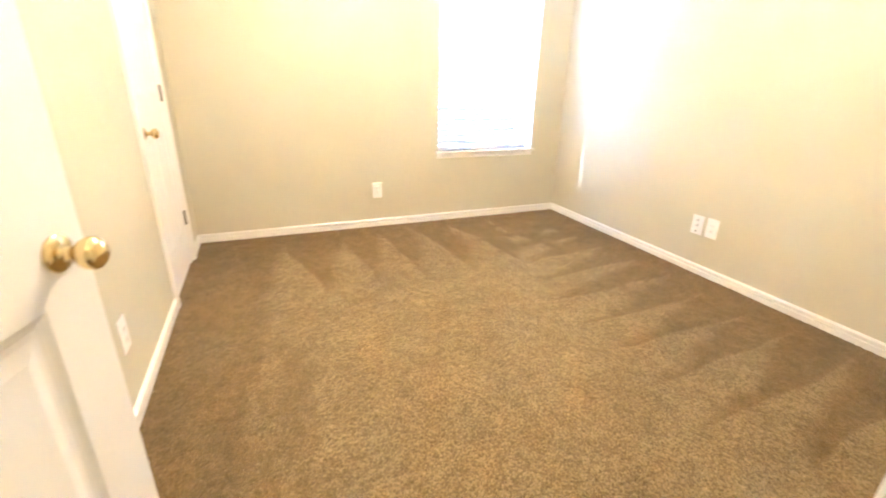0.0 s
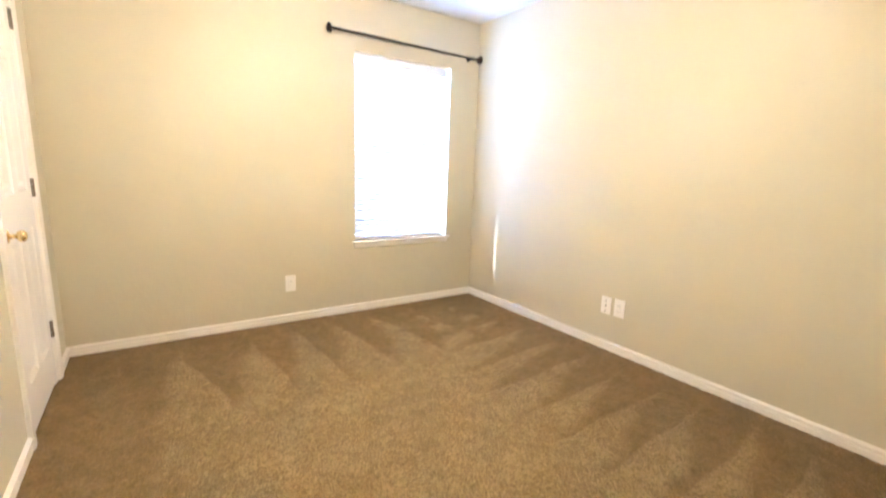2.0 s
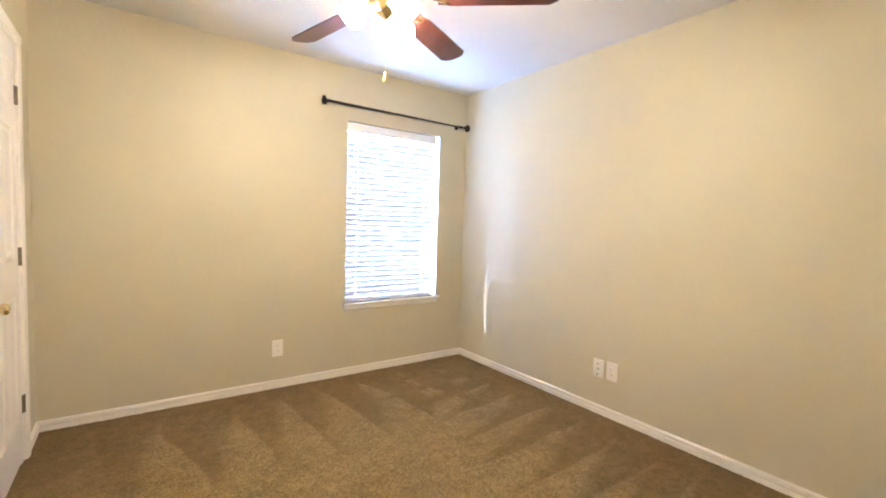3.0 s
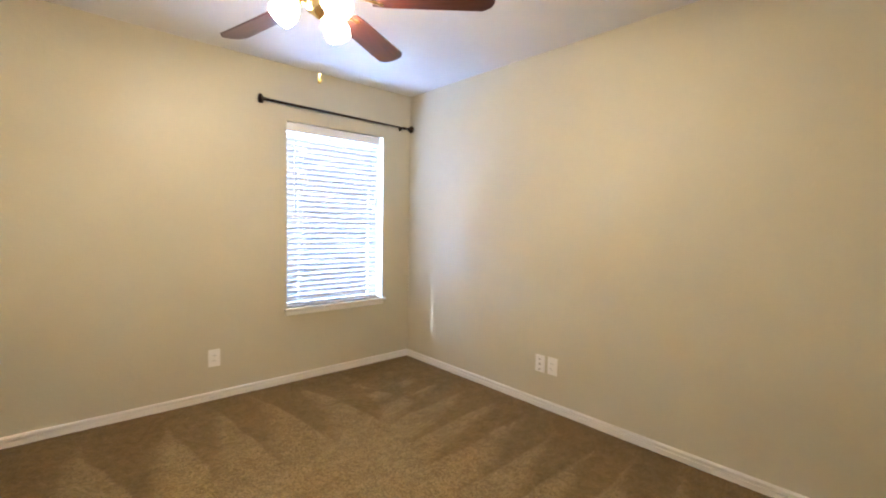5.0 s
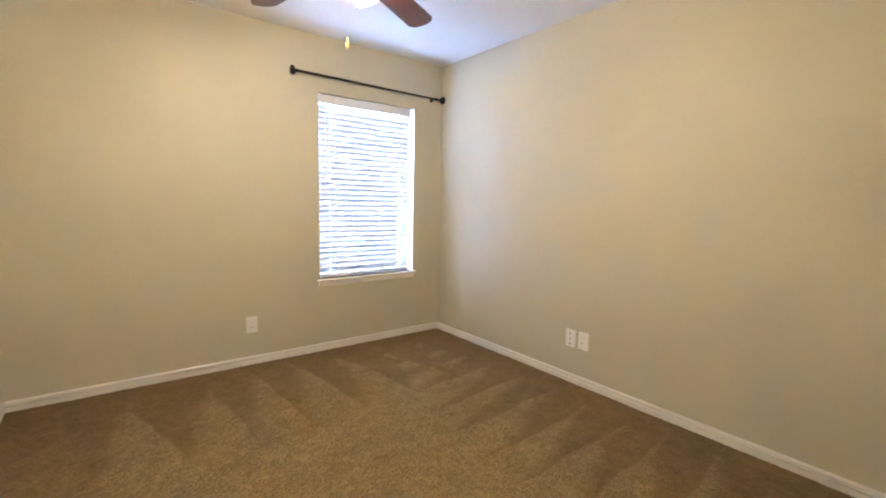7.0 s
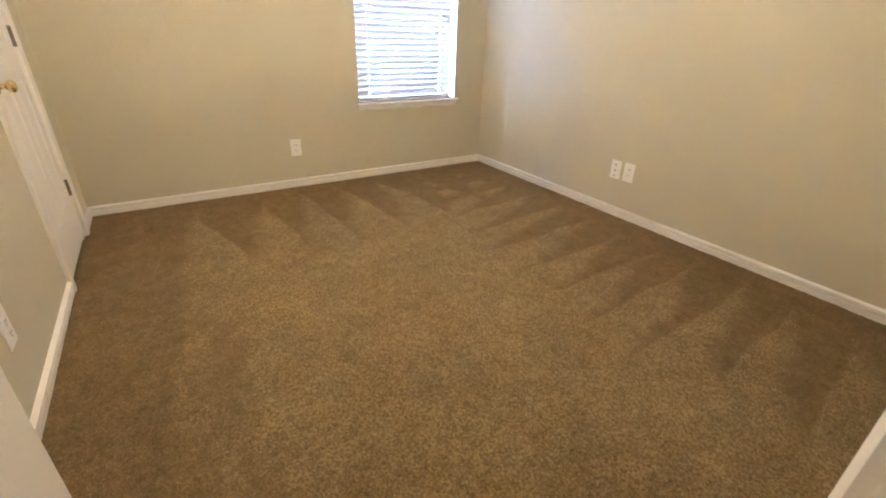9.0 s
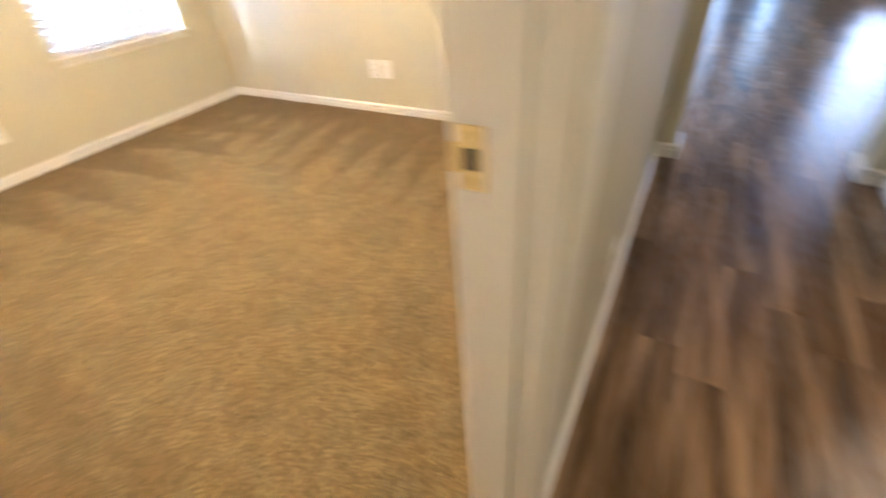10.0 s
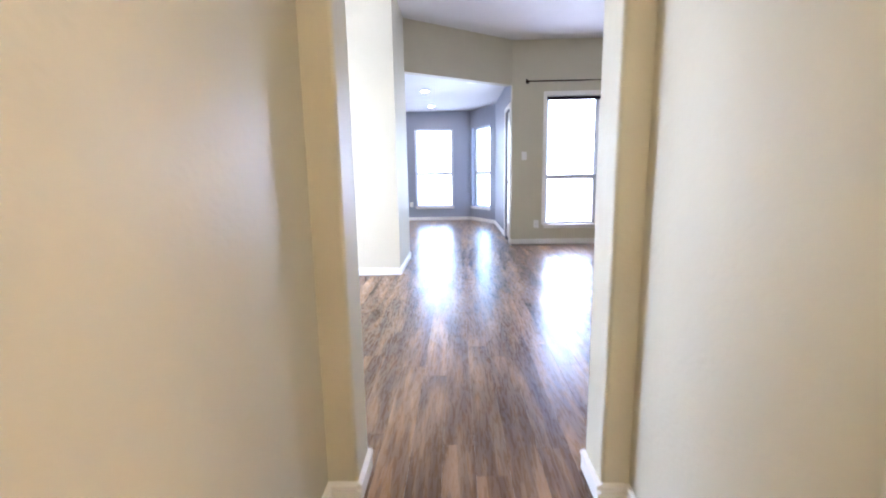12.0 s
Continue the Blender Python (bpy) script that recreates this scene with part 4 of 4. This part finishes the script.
def vanity():
    x0, x1, y0, y1 = 2.125, HX1 - 0.006, -1.60, BATH_Y - 0.004
    root = thing("vanity_cabinet", (x0, (y0 + y1) / 2, 0), "cream painted bathroom vanity with two raised-panel doors", "vanity")
    m = root.matrix_world.inverted()

    def put(nm, bm, mt=CAB, par=root, label=""):
        bmesh.ops.transform(bm, matrix=m, verts=bm.verts)
        return part(nm, bm, mt, par, label)

    put("body", boxed(x0 + 0.018, x1, y0, y1, 0.085, 0.79, bevel=0.002, segments=1))
    put("toe_kick", boxed(x0 + 0.075, x1, y0 + 0.01, y1 - 0.01, 0.0, 0.085), CAB)
    put("drawer_front", boxed(x0, x0 + 0.018, y0 + 0.012, y1 - 0.012, 0.655, 0.775, bevel=0.004))
    mid = -1.268
    for a, b in ((y0 + 0.012, mid - 0.003), (mid + 0.003, y1 - 0.012)):
        bm = bmesh.new()
        rings = [(0, 0.0), (0.003, -0.003), (0.055, -0.003), (0.062, 0.003), (0.070, 0.004), (0.095, -0.002)]
        loops = [[bm.verts.new((x0 + 0.003 + d, yy, zz)) for yy, zz in ((a + w, 0.115 + w), (b - w, 0.115 + w), (b - w, 0.64 - w), (a + w, 0.64 - w))] for w, d in rings]
        back = [bm.verts.new((x0 + 0.018, yy, zz)) for yy, zz in ((a, 0.115), (b, 0.115), (b, 0.64), (a, 0.64))]
        for p, q in zip([back] + loops, loops):
            for k in range(4):
                bm.faces.new((p[k], p[(k + 1) % 4], q[(k + 1) % 4], q[k]))
        bm.faces.new(loops[-1])
        put("door", bm)
    top = thing("bathroom_countertop", (x0 - 0.02, -1.3, 0.79), "glossy white cultured marble vanity top with moulded bowl", "countertop")
    mt = top.matrix_world.inverted()
    bm = bmesh.new()
    back_x = HX1 - 0.006
    pts = [(x0 - 0.022, y1), (x0 - 0.022, -1.635)]
    for i in range(9):
        t = i / 8
        pts.append((x0 + 0.02 + t * (back_x - x0 - 0.02), -1.64 - 0.11 * t ** 0.45))
    pts.append((back_x, y1))
    lo = [bm.verts.new((x, y, 0.792)) for x, y in pts]
    hi = [bm.verts.new((x, y, 0.838)) for x, y in pts]
    bm.faces.new(lo)
    for i in range(len(pts)):
        j = (i + 1) % len(pts)
        bm.faces.new((lo[i], lo[j], hi[j], hi[i]))
    # oval bowl sunk into the slab
    n, cx, cy, rx, ry = 40, 2.43, -1.33, 0.155, 0.20
    ring = [bm.verts.new((cx + rx * math.cos(2 * math.pi * i / n), cy + ry * math.sin(2 * math.pi * i / n), 0.838)) for i in range(n)]
    edges = [bm.edges.new((ring[i], ring[(i + 1) % n])) for i in range(n)]
    edges += [e for e in bm.edges if e.verts[0] in hi and e.verts[1] in hi]
    bmesh.ops.triangle_fill(bm, edges=edges, use_beauty=True)
    bm.faces.ensure_lookup_table()
    for f in [f for f in bm.faces if all(v in ring for v in f.verts)]:
        bm.faces.remove(f)
    prev = ring
    for k, (s, z) in enumerate(((0.95, 0.828), (0.86, 0.79), (0.68, 0.75), (0.40, 0.728), (0.12, 0.722))):
        cur = [bm.verts.new((cx + rx * s * math.cos(2 * math.pi * i / n), cy + ry * s * math.sin(2 * math.pi * i / n), z)) for i in range(n)]
        for i in range(n):
            j = (i + 1) % n
            bm.faces.new((prev[i], prev[j], cur[j], cur[i]))
        prev = cur
    bm.faces.new(prev)
    bmesh.ops.transform(bm, matrix=mt, verts=bm.verts)
    part("slab", bm, MARBLE, top)
    bm = boxed(back_x - 0.02, back_x, -1.75, y1, 0.838, 0.90, bevel=0.003)
    bmesh.ops.transform(bm, matrix=mt, verts=bm.verts)
    part("backsplash", bm, MARBLE, top)
    tap = thing("faucet", (2.66, -1.33, 0.838), "chrome two-handle bathroom faucet", "faucet")
    bm = boxed(-0.024, 0.024, -0.075, 0.075, 0, 0.012, bevel=0.005)
    part("base", bm, NICKEL, tap)
    bm = lathe(bmesh.new(), [(0, 0), (0.014, 0), (0.012, 0.05), (0.0, 0.056)], 14)
    rod(bm, (0, 0, 0.045), (-0.11, 0, 0.065), 0.009, 12)
    rod(bm, (-0.105, 0, 0.064), (-0.112, 0, 0.045), 0.008, 12)
    part("spout", bm, NICKEL, tap, smooth=True)
    for s in (-1, 1):
        bm = lathe(bmesh.new(), [(0, 0.01), (0.012, 0.01), (0.011, 0.035), (0, 0.038)], 12, Matrix.Translation((0, s * 0.055, 0)))
        rod(bm, (0, s * 0.055, 0.033), (-0.02, s * 0.095, 0.042), 0.005, 8)
        part("handle", bm, NICKEL, tap, smooth=True)


vanity()


def mirror():
    y0, y1, z0, z1, w = -1.642, -1.00, 1.128, 1.90, 0.068
    root = thing("wall_mirror", (HX1 - 0.004, (y0 + y1) / 2, (z0 + z1) / 2), "rectangular mirror in a honey oak frame above the vanity", "mirror")
    hy, hz = (y1 - y0) / 2, (z1 - z0) / 2
    prof = [(0.0, 0.0), (0.0, 0.014), (0.006, 0.020), (0.018, 0.022), (0.030, 0.016), (0.044, 0.020), (0.056, 0.016), (0.064, 0.008), (w, 0.006), (w, 0.0)]
    sides = [((-hy, -hz), (hy, -hz), (0, 1)), ((hy, -hz), (hy, hz), (-1, 0)), ((hy, hz), (-hy, hz), (0, -1)), ((-hy, hz), (-hy, -hz), (1, 0))]
    for a, b, n in sides:
        bm = bmesh.new()
        a, b, n = Vector(a), Vector(b), Vector(n)
        u = (b - a).normalized()
        ends = []
        for p, s in ((a, 1), (b, -1)):
            ends.append([bm.verts.new((-o, *(p + n * d + u * s * d))) for d, o in prof])
        for i in range(len(prof)):
            j = (i + 1) % len(prof)
            bm.faces.new((ends[0][i], ends[0][j], ends[1][j], ends[1][i]))
        bm.faces.new(ends[0])
        bm.faces.new(ends[1])
        part("frame_side", bm, OAK, root, "honey oak moulding")
    part("glass", boxed(-0.006, -0.002, -hy + w - 0.004, hy - w + 0.004, -hz + w - 0.004, hz - w + 0.004), MIRROR, root, "silvered mirror glass")


mirror()


def towel_bar():
    root = thing("towel_bar", (HX1 - 0.004, -1.825, 1.352), "brushed nickel towel bar on the bathroom wall", "towel bar")
    for y in (0, -0.46):
        m = Matrix.Translation((0, y, 0)) @ Matrix.Rotation(radians(-90), 4, "Y")
        part("post", lathe(bmesh.new(), [(0, 0), (0.028, 0), (0.028, 0.005), (0.015, 0.012), (0.012, 0.045), (0.021, 0.055), (0.022, 0.066), (0.014, 0.074), (0, 0.075)], 20, m), NICKEL, root, smooth=True)
    part("bar", rod(bmesh.new(), (-0.06, 0, 0), (-0.06, -0.46, 0), 0.008, 14), NICKEL, root, smooth=True)


towel_bar()


def toilet(y):
    root = thing("toilet", (HX1 - 0.01, y, 0), "white porcelain toilet beside the vanity", "toilet")

    def oval(bm, rings, steps=32):
        prev = None
        for cx, rx, ry, z in rings:
            cur = [bm.verts.new((cx + rx * math.cos(2 * math.pi * i / steps), ry * math.sin(2 * math.pi * i / steps), z)) for i in range(steps)]
            if prev:
                for i in range(steps):
                    j = (i + 1) % steps
                    bm.faces.new((prev[i], prev[j], cur[j], cur[i]))
            else:
                bm.faces.new(cur[::-1])
            prev = cur
        bm.faces.new(prev)
        return bm

    part("bowl", oval(bmesh.new(), [(-0.34, 0.21, 0.105, 0), (-0.34, 0.20, 0.10, 0.05), (-0.36, 0.19, 0.095, 0.16), (-0.40, 0.225, 0.14, 0.27), (-0.43, 0.245, 0.178, 0.35), (-0.43, 0.25, 0.183, 0.385)]), PORCELAIN, root, smooth=True)
    part("seat", oval(bmesh.new(), [(-0.43, 0.245, 0.180, 0.387), (-0.43, 0.252, 0.187, 0.395), (-0.43, 0.250, 0.185, 0.405)]), PORCELAIN, root, smooth=True)
    part("seat_cover", oval(bmesh.new(), [(-0.42, 0.242, 0.178, 0.407), (-0.42, 0.248, 0.184, 0.416), (-0.42, 0.235, 0.172, 0.428)]), PORCELAIN, root, smooth=True)
    part("pedestal", boxed(-0.22, -0.03, -0.11, 0.11, 0, 0.39, bevel=0.02), PORCELAIN, root)
    part("tank", boxed(-0.20, 0.0, -0.21, 0.21, 0.39, 0.73, bevel=0.02), PORCELAIN, root)
    part("tank_cover", boxed(-0.212, 0.0, -0.222, 0.222, 0.732, 0.765, bevel=0.01), PORCELAIN, root)
    bm = rod(bmesh.new(), (-0.20, 0.15, 0.68), (-0.225, 0.15, 0.68), 0.009, 12)
    rod(bm, (-0.222, 0.15, 0.68), (-0.226, 0.085, 0.674), 0.006, 10)
    part("flush_lever", bm, NICKEL, root, "chrome flush lever", smooth=True)


toilet(-2.08)


def bath_light():
    root = thing("bath_ceiling_light", (1.66, -1.72, BH), "lit frosted dome light on the bathroom ceiling", "ceiling light")
    part("back_plate", lathe(bmesh.new(), [(0, 0), (0.150, 0), (0.152, -0.012), (0.146, -0.022), (0, -0.022)], 32), NICKEL, root, "brushed nickel base", smooth=True)
    part("dome", lathe(bmesh.new(), [(0.140, -0.022), (0.142, -0.035), (0.125, -0.065), (0.09, -0.09), (0.045, -0.104), (0, -0.108)], 32), BATH_LAMP, root, "lit frosted glass dome", smooth=True)
    part("finial", lathe(bmesh.new(), [(0, -0.107), (0.009, -0.108), (0.010, -0.114), (0.005, -0.122), (0, -0.124)], 14), NICKEL, root, smooth=True)


bath_light()


def hall_light():
    root = thing("hall_ceiling_light", (0.60, -0.33, BH + 0.003), "lit frosted dome light on the hall ceiling", "ceiling light")
    part("back_plate", lathe(bmesh.new(), [(0, 0), (0.140, 0), (0.142, -0.012), (0.136, -0.022), (0, -0.022)], 32), NICKEL, root, "brushed nickel base", smooth=True)
    part("dome", lathe(bmesh.new(), [(0.130, -0.022), (0.132, -0.035), (0.116, -0.062), (0.084, -0.085), (0.042, -0.098), (0, -0.102)], 32), HALL_LAMP, root, "lit frosted glass dome", smooth=True)


hall_light()


def vanity_light():
    root = thing("vanity_light", (HX1 - 0.004, -1.45, 2.03), "lit globe light bar above the bathroom mirror", "wall lamp")
    part("back_plate", boxed(-0.03, 0, -0.25, 0.25, -0.05, 0.05, bevel=0.006), NICKEL, root)
    for y in (-0.17, 0.0, 0.17):
        part("arm", rod(bmesh.new(), (-0.028, y, 0), (-0.10, y, -0.012), 0.009, 10), NICKEL, root)
        bm = bmesh.new()
        bmesh.ops.create_uvsphere(bm, u_segments=16, v_segments=10, radius=0.058, matrix=Matrix.Translation((-0.15, y, -0.02)))
        part("globe", bm, BATH_GLOBE, root, "lit globe bulb", smooth=True)


vanity_light()


# ---------------- nook downlights ----------------
def downlight(x, y, lens=None, label="lit round recessed light in the nook ceiling"):
    root = thing("recessed_light", (x, y, NH), label, "ceiling light", group="recessed lights in the nook ceiling")
    part("trim_ring", lathe(bmesh.new(), [(0.058, 0), (0.085, 0), (0.084, -0.005), (0.062, -0.007), (0.056, -0.003)], 28), PLATE, root)
    part("lens", lathe(bmesh.new(), [(0, -0.002), (0.057, -0.002), (0.057, 0)], 24), lens or DOWNLIGHT, root, "round lens")
    return root


_first = downlight(9.38, 0.26)
for x, y in ((9.35, 0.82), (11.1, 0.24)):
    copy_thing(_first, pose(x, y, NH))
downlight(8.72, -0.54, PLATE, "white round recessed light in the nook ceiling, switched off")


# ---------------- carpet and plank floors ----------------
def carpet():
    """Cut pile: a close sheet of uneven tufts standing a little up the baseboards."""
    x0, x1, y0, y1 = BX0 - 0.001, BX1 + 0.001, BY0 - 0.07, BY1 + 0.001
    nx, ny = 480, 530
    gx, gy = np.meshgrid(np.linspace(x0, x1, nx + 1), np.linspace(y0, y1, ny + 1))
    rng = np.random.default_rng(3)
    tuft = rng.random(gx.shape)
    soft = (tuft + np.roll(tuft, 1, 0) + np.roll(tuft, 1, 1) + np.roll(tuft, (1, 1), (0, 1))) / 4
    broad = np.sin(gx * 9.1 + 1.7 * np.sin(gy * 5.3)) * np.sin(gy * 8.3 + 1.3 * np.sin(gx * 6.1))
    gz = 0.0145 + 0.0038 * soft + 0.0022 * tuft + 0.0012 * broad
    jx = gx + (rng.random(gx.shape) - 0.5) * 0.003
    jy = gy + (rng.random(gx.shape) - 0.5) * 0.003
    verts = np.stack((np.clip(jx, x0, x1), np.clip(jy, y0, y1), gz), -1).reshape(-1, 3)
    k = (np.arange(ny)[:, None] * (nx + 1) + np.arange(nx)[None, :]).reshape(-1)
    faces = np.stack((k, k + 1, k + nx + 2, k + nx + 1), -1)
    me = bpy.data.meshes.new("floor_bedroom")
    me.from_pydata(verts.tolist(), [], faces.tolist())
    me.materials.append(CARPET)
    me.polygons.foreach_set("use_smooth", [True] * len(me.polygons))
    ob = new("floor_bedroom", me)
    return tagged(ob, "brown cut-pile carpet with light vacuum marks", "carpet", kind="structure")


carpet()
slab("floor_closet", [(BX0 - 0.8, 2.2), (BX0, 2.2), (BX0, BY1), (BX0 - 0.8, BY1)], -0.05, -0.003, CARPET, "brown cut-pile carpet inside the closet", "carpet")

plank_floor = slab("floor", [(HX0 - 0.1, BATH_Y - 0.01), (0.86, BATH_Y - 0.01), (0.86, -3.1), (LX0, -3.1), (LX0, -5.5), (8.29, -5.5), (8.29, -1.24), (12.0, -1.24), (12.0, 2.8), (LX0, 2.8), (LX0, BY0 - 0.07), (HX0 - 0.1, BY0 - 0.07)], -0.08, -0.012, SUBFLOOR, "dark walnut plank laminate floor", "floor")


def planks():
    """Boards along x with staggered ends; those along the walk are pieces of their own, the rest one joined part."""
    wide, long_, gap, top = 0.126, 1.215, 0.0007, -0.003
    rng = random.Random(7)
    shared = {}
    rest_v, rest_f = [], []

    def solid(x0, x1, y0, y1):
        b = 0.0009
        lo = [(x0, y0, top - b), (x1, y0, top - b), (x1, y1, top - b), (x0, y1, top - b)]
        hi = [(x0 + b, y0 + b, top), (x1 - b, y0 + b, top), (x1 - b, y1 - b, top), (x0 + b, y1 - b, top)]
        dn = [(x, y, -0.012) for x, y, z in lo]
        return dn + lo + hi, [(8, 9, 10, 11)] + [(k + 4, (k + 1) % 4 + 4, (k + 1) % 4 + 8, k + 8) for k in range(4)] + [(k, (k + 1) % 4, (k + 1) % 4 + 4, k + 4) for k in range(4)]

    count = 0
    y = -5.5
    rows = []
    while y < 2.6:
        rows.append(y)
        y += wide
    for y in rows:
        x = HX0 - 0.1 - rng.uniform(0, long_)
        while x < 12.0:
            xa, xb = max(x, HX0 - 0.09), min(x + long_, 12.1)
            ya, yb = y, y + wide
            x += long_
            if ya < -3.0:
                xa = max(xa, LX0)
            elif ya < BATH_Y - 0.08:
                xa = max(xa, 0.87)
            if ya < -1.2:
                xb = min(xb, 8.28)
            xb = min(xb, 11.98)
            if xb - xa < 0.03:
                continue
            if xa < LX0 and yb > BY0 - 0.072:
                yb = min(yb, BY0 - 0.072)
                if xb > LX0 and y > 0.1:
                    xa = LX0
                    yb = y + wide
                elif yb - ya < 0.02:
                    continue
            near = (-3.0 < ya < 0.3 and xb < 3.2) or (-2.6 < ya < 0.9 and xb < 12.2)
            if near and count < 300:
                key = (round(xb - xa, 3), round(yb - ya, 3))
                if key not in shared:
                    v, f = solid(-key[0] / 2 + gap / 2, key[0] / 2 - gap / 2, -key[1] / 2 + gap / 2, key[1] / 2 - gap / 2)
                    me = bpy.data.meshes.new("plank")
                    me.from_pydata(v, [], f)
                    me.materials.append(PLANK)
                    shared[key] = me
                ob = new("plank", shared[key])
                ob.location = ((xa + xb) / 2, (ya + yb) / 2, 0)
                ob.parent = plank_floor
                count += 1
            else:
                v, f = solid(xa + gap / 2, xb - gap / 2, ya + gap / 2, yb - gap / 2)
                k = len(rest_v)
                rest_v.extend(v)
                rest_f.extend(tuple(i + k for i in g) for g in f)
    me = bpy.data.meshes.new("far_planks")
    me.from_pydata(rest_v, [], rest_f)
    me.materials.append(FAR_PLANK)
    ob = new("far_planks", me)
    ob.parent = plank_floor
    tagged(ob, kind="stuff")


planks()
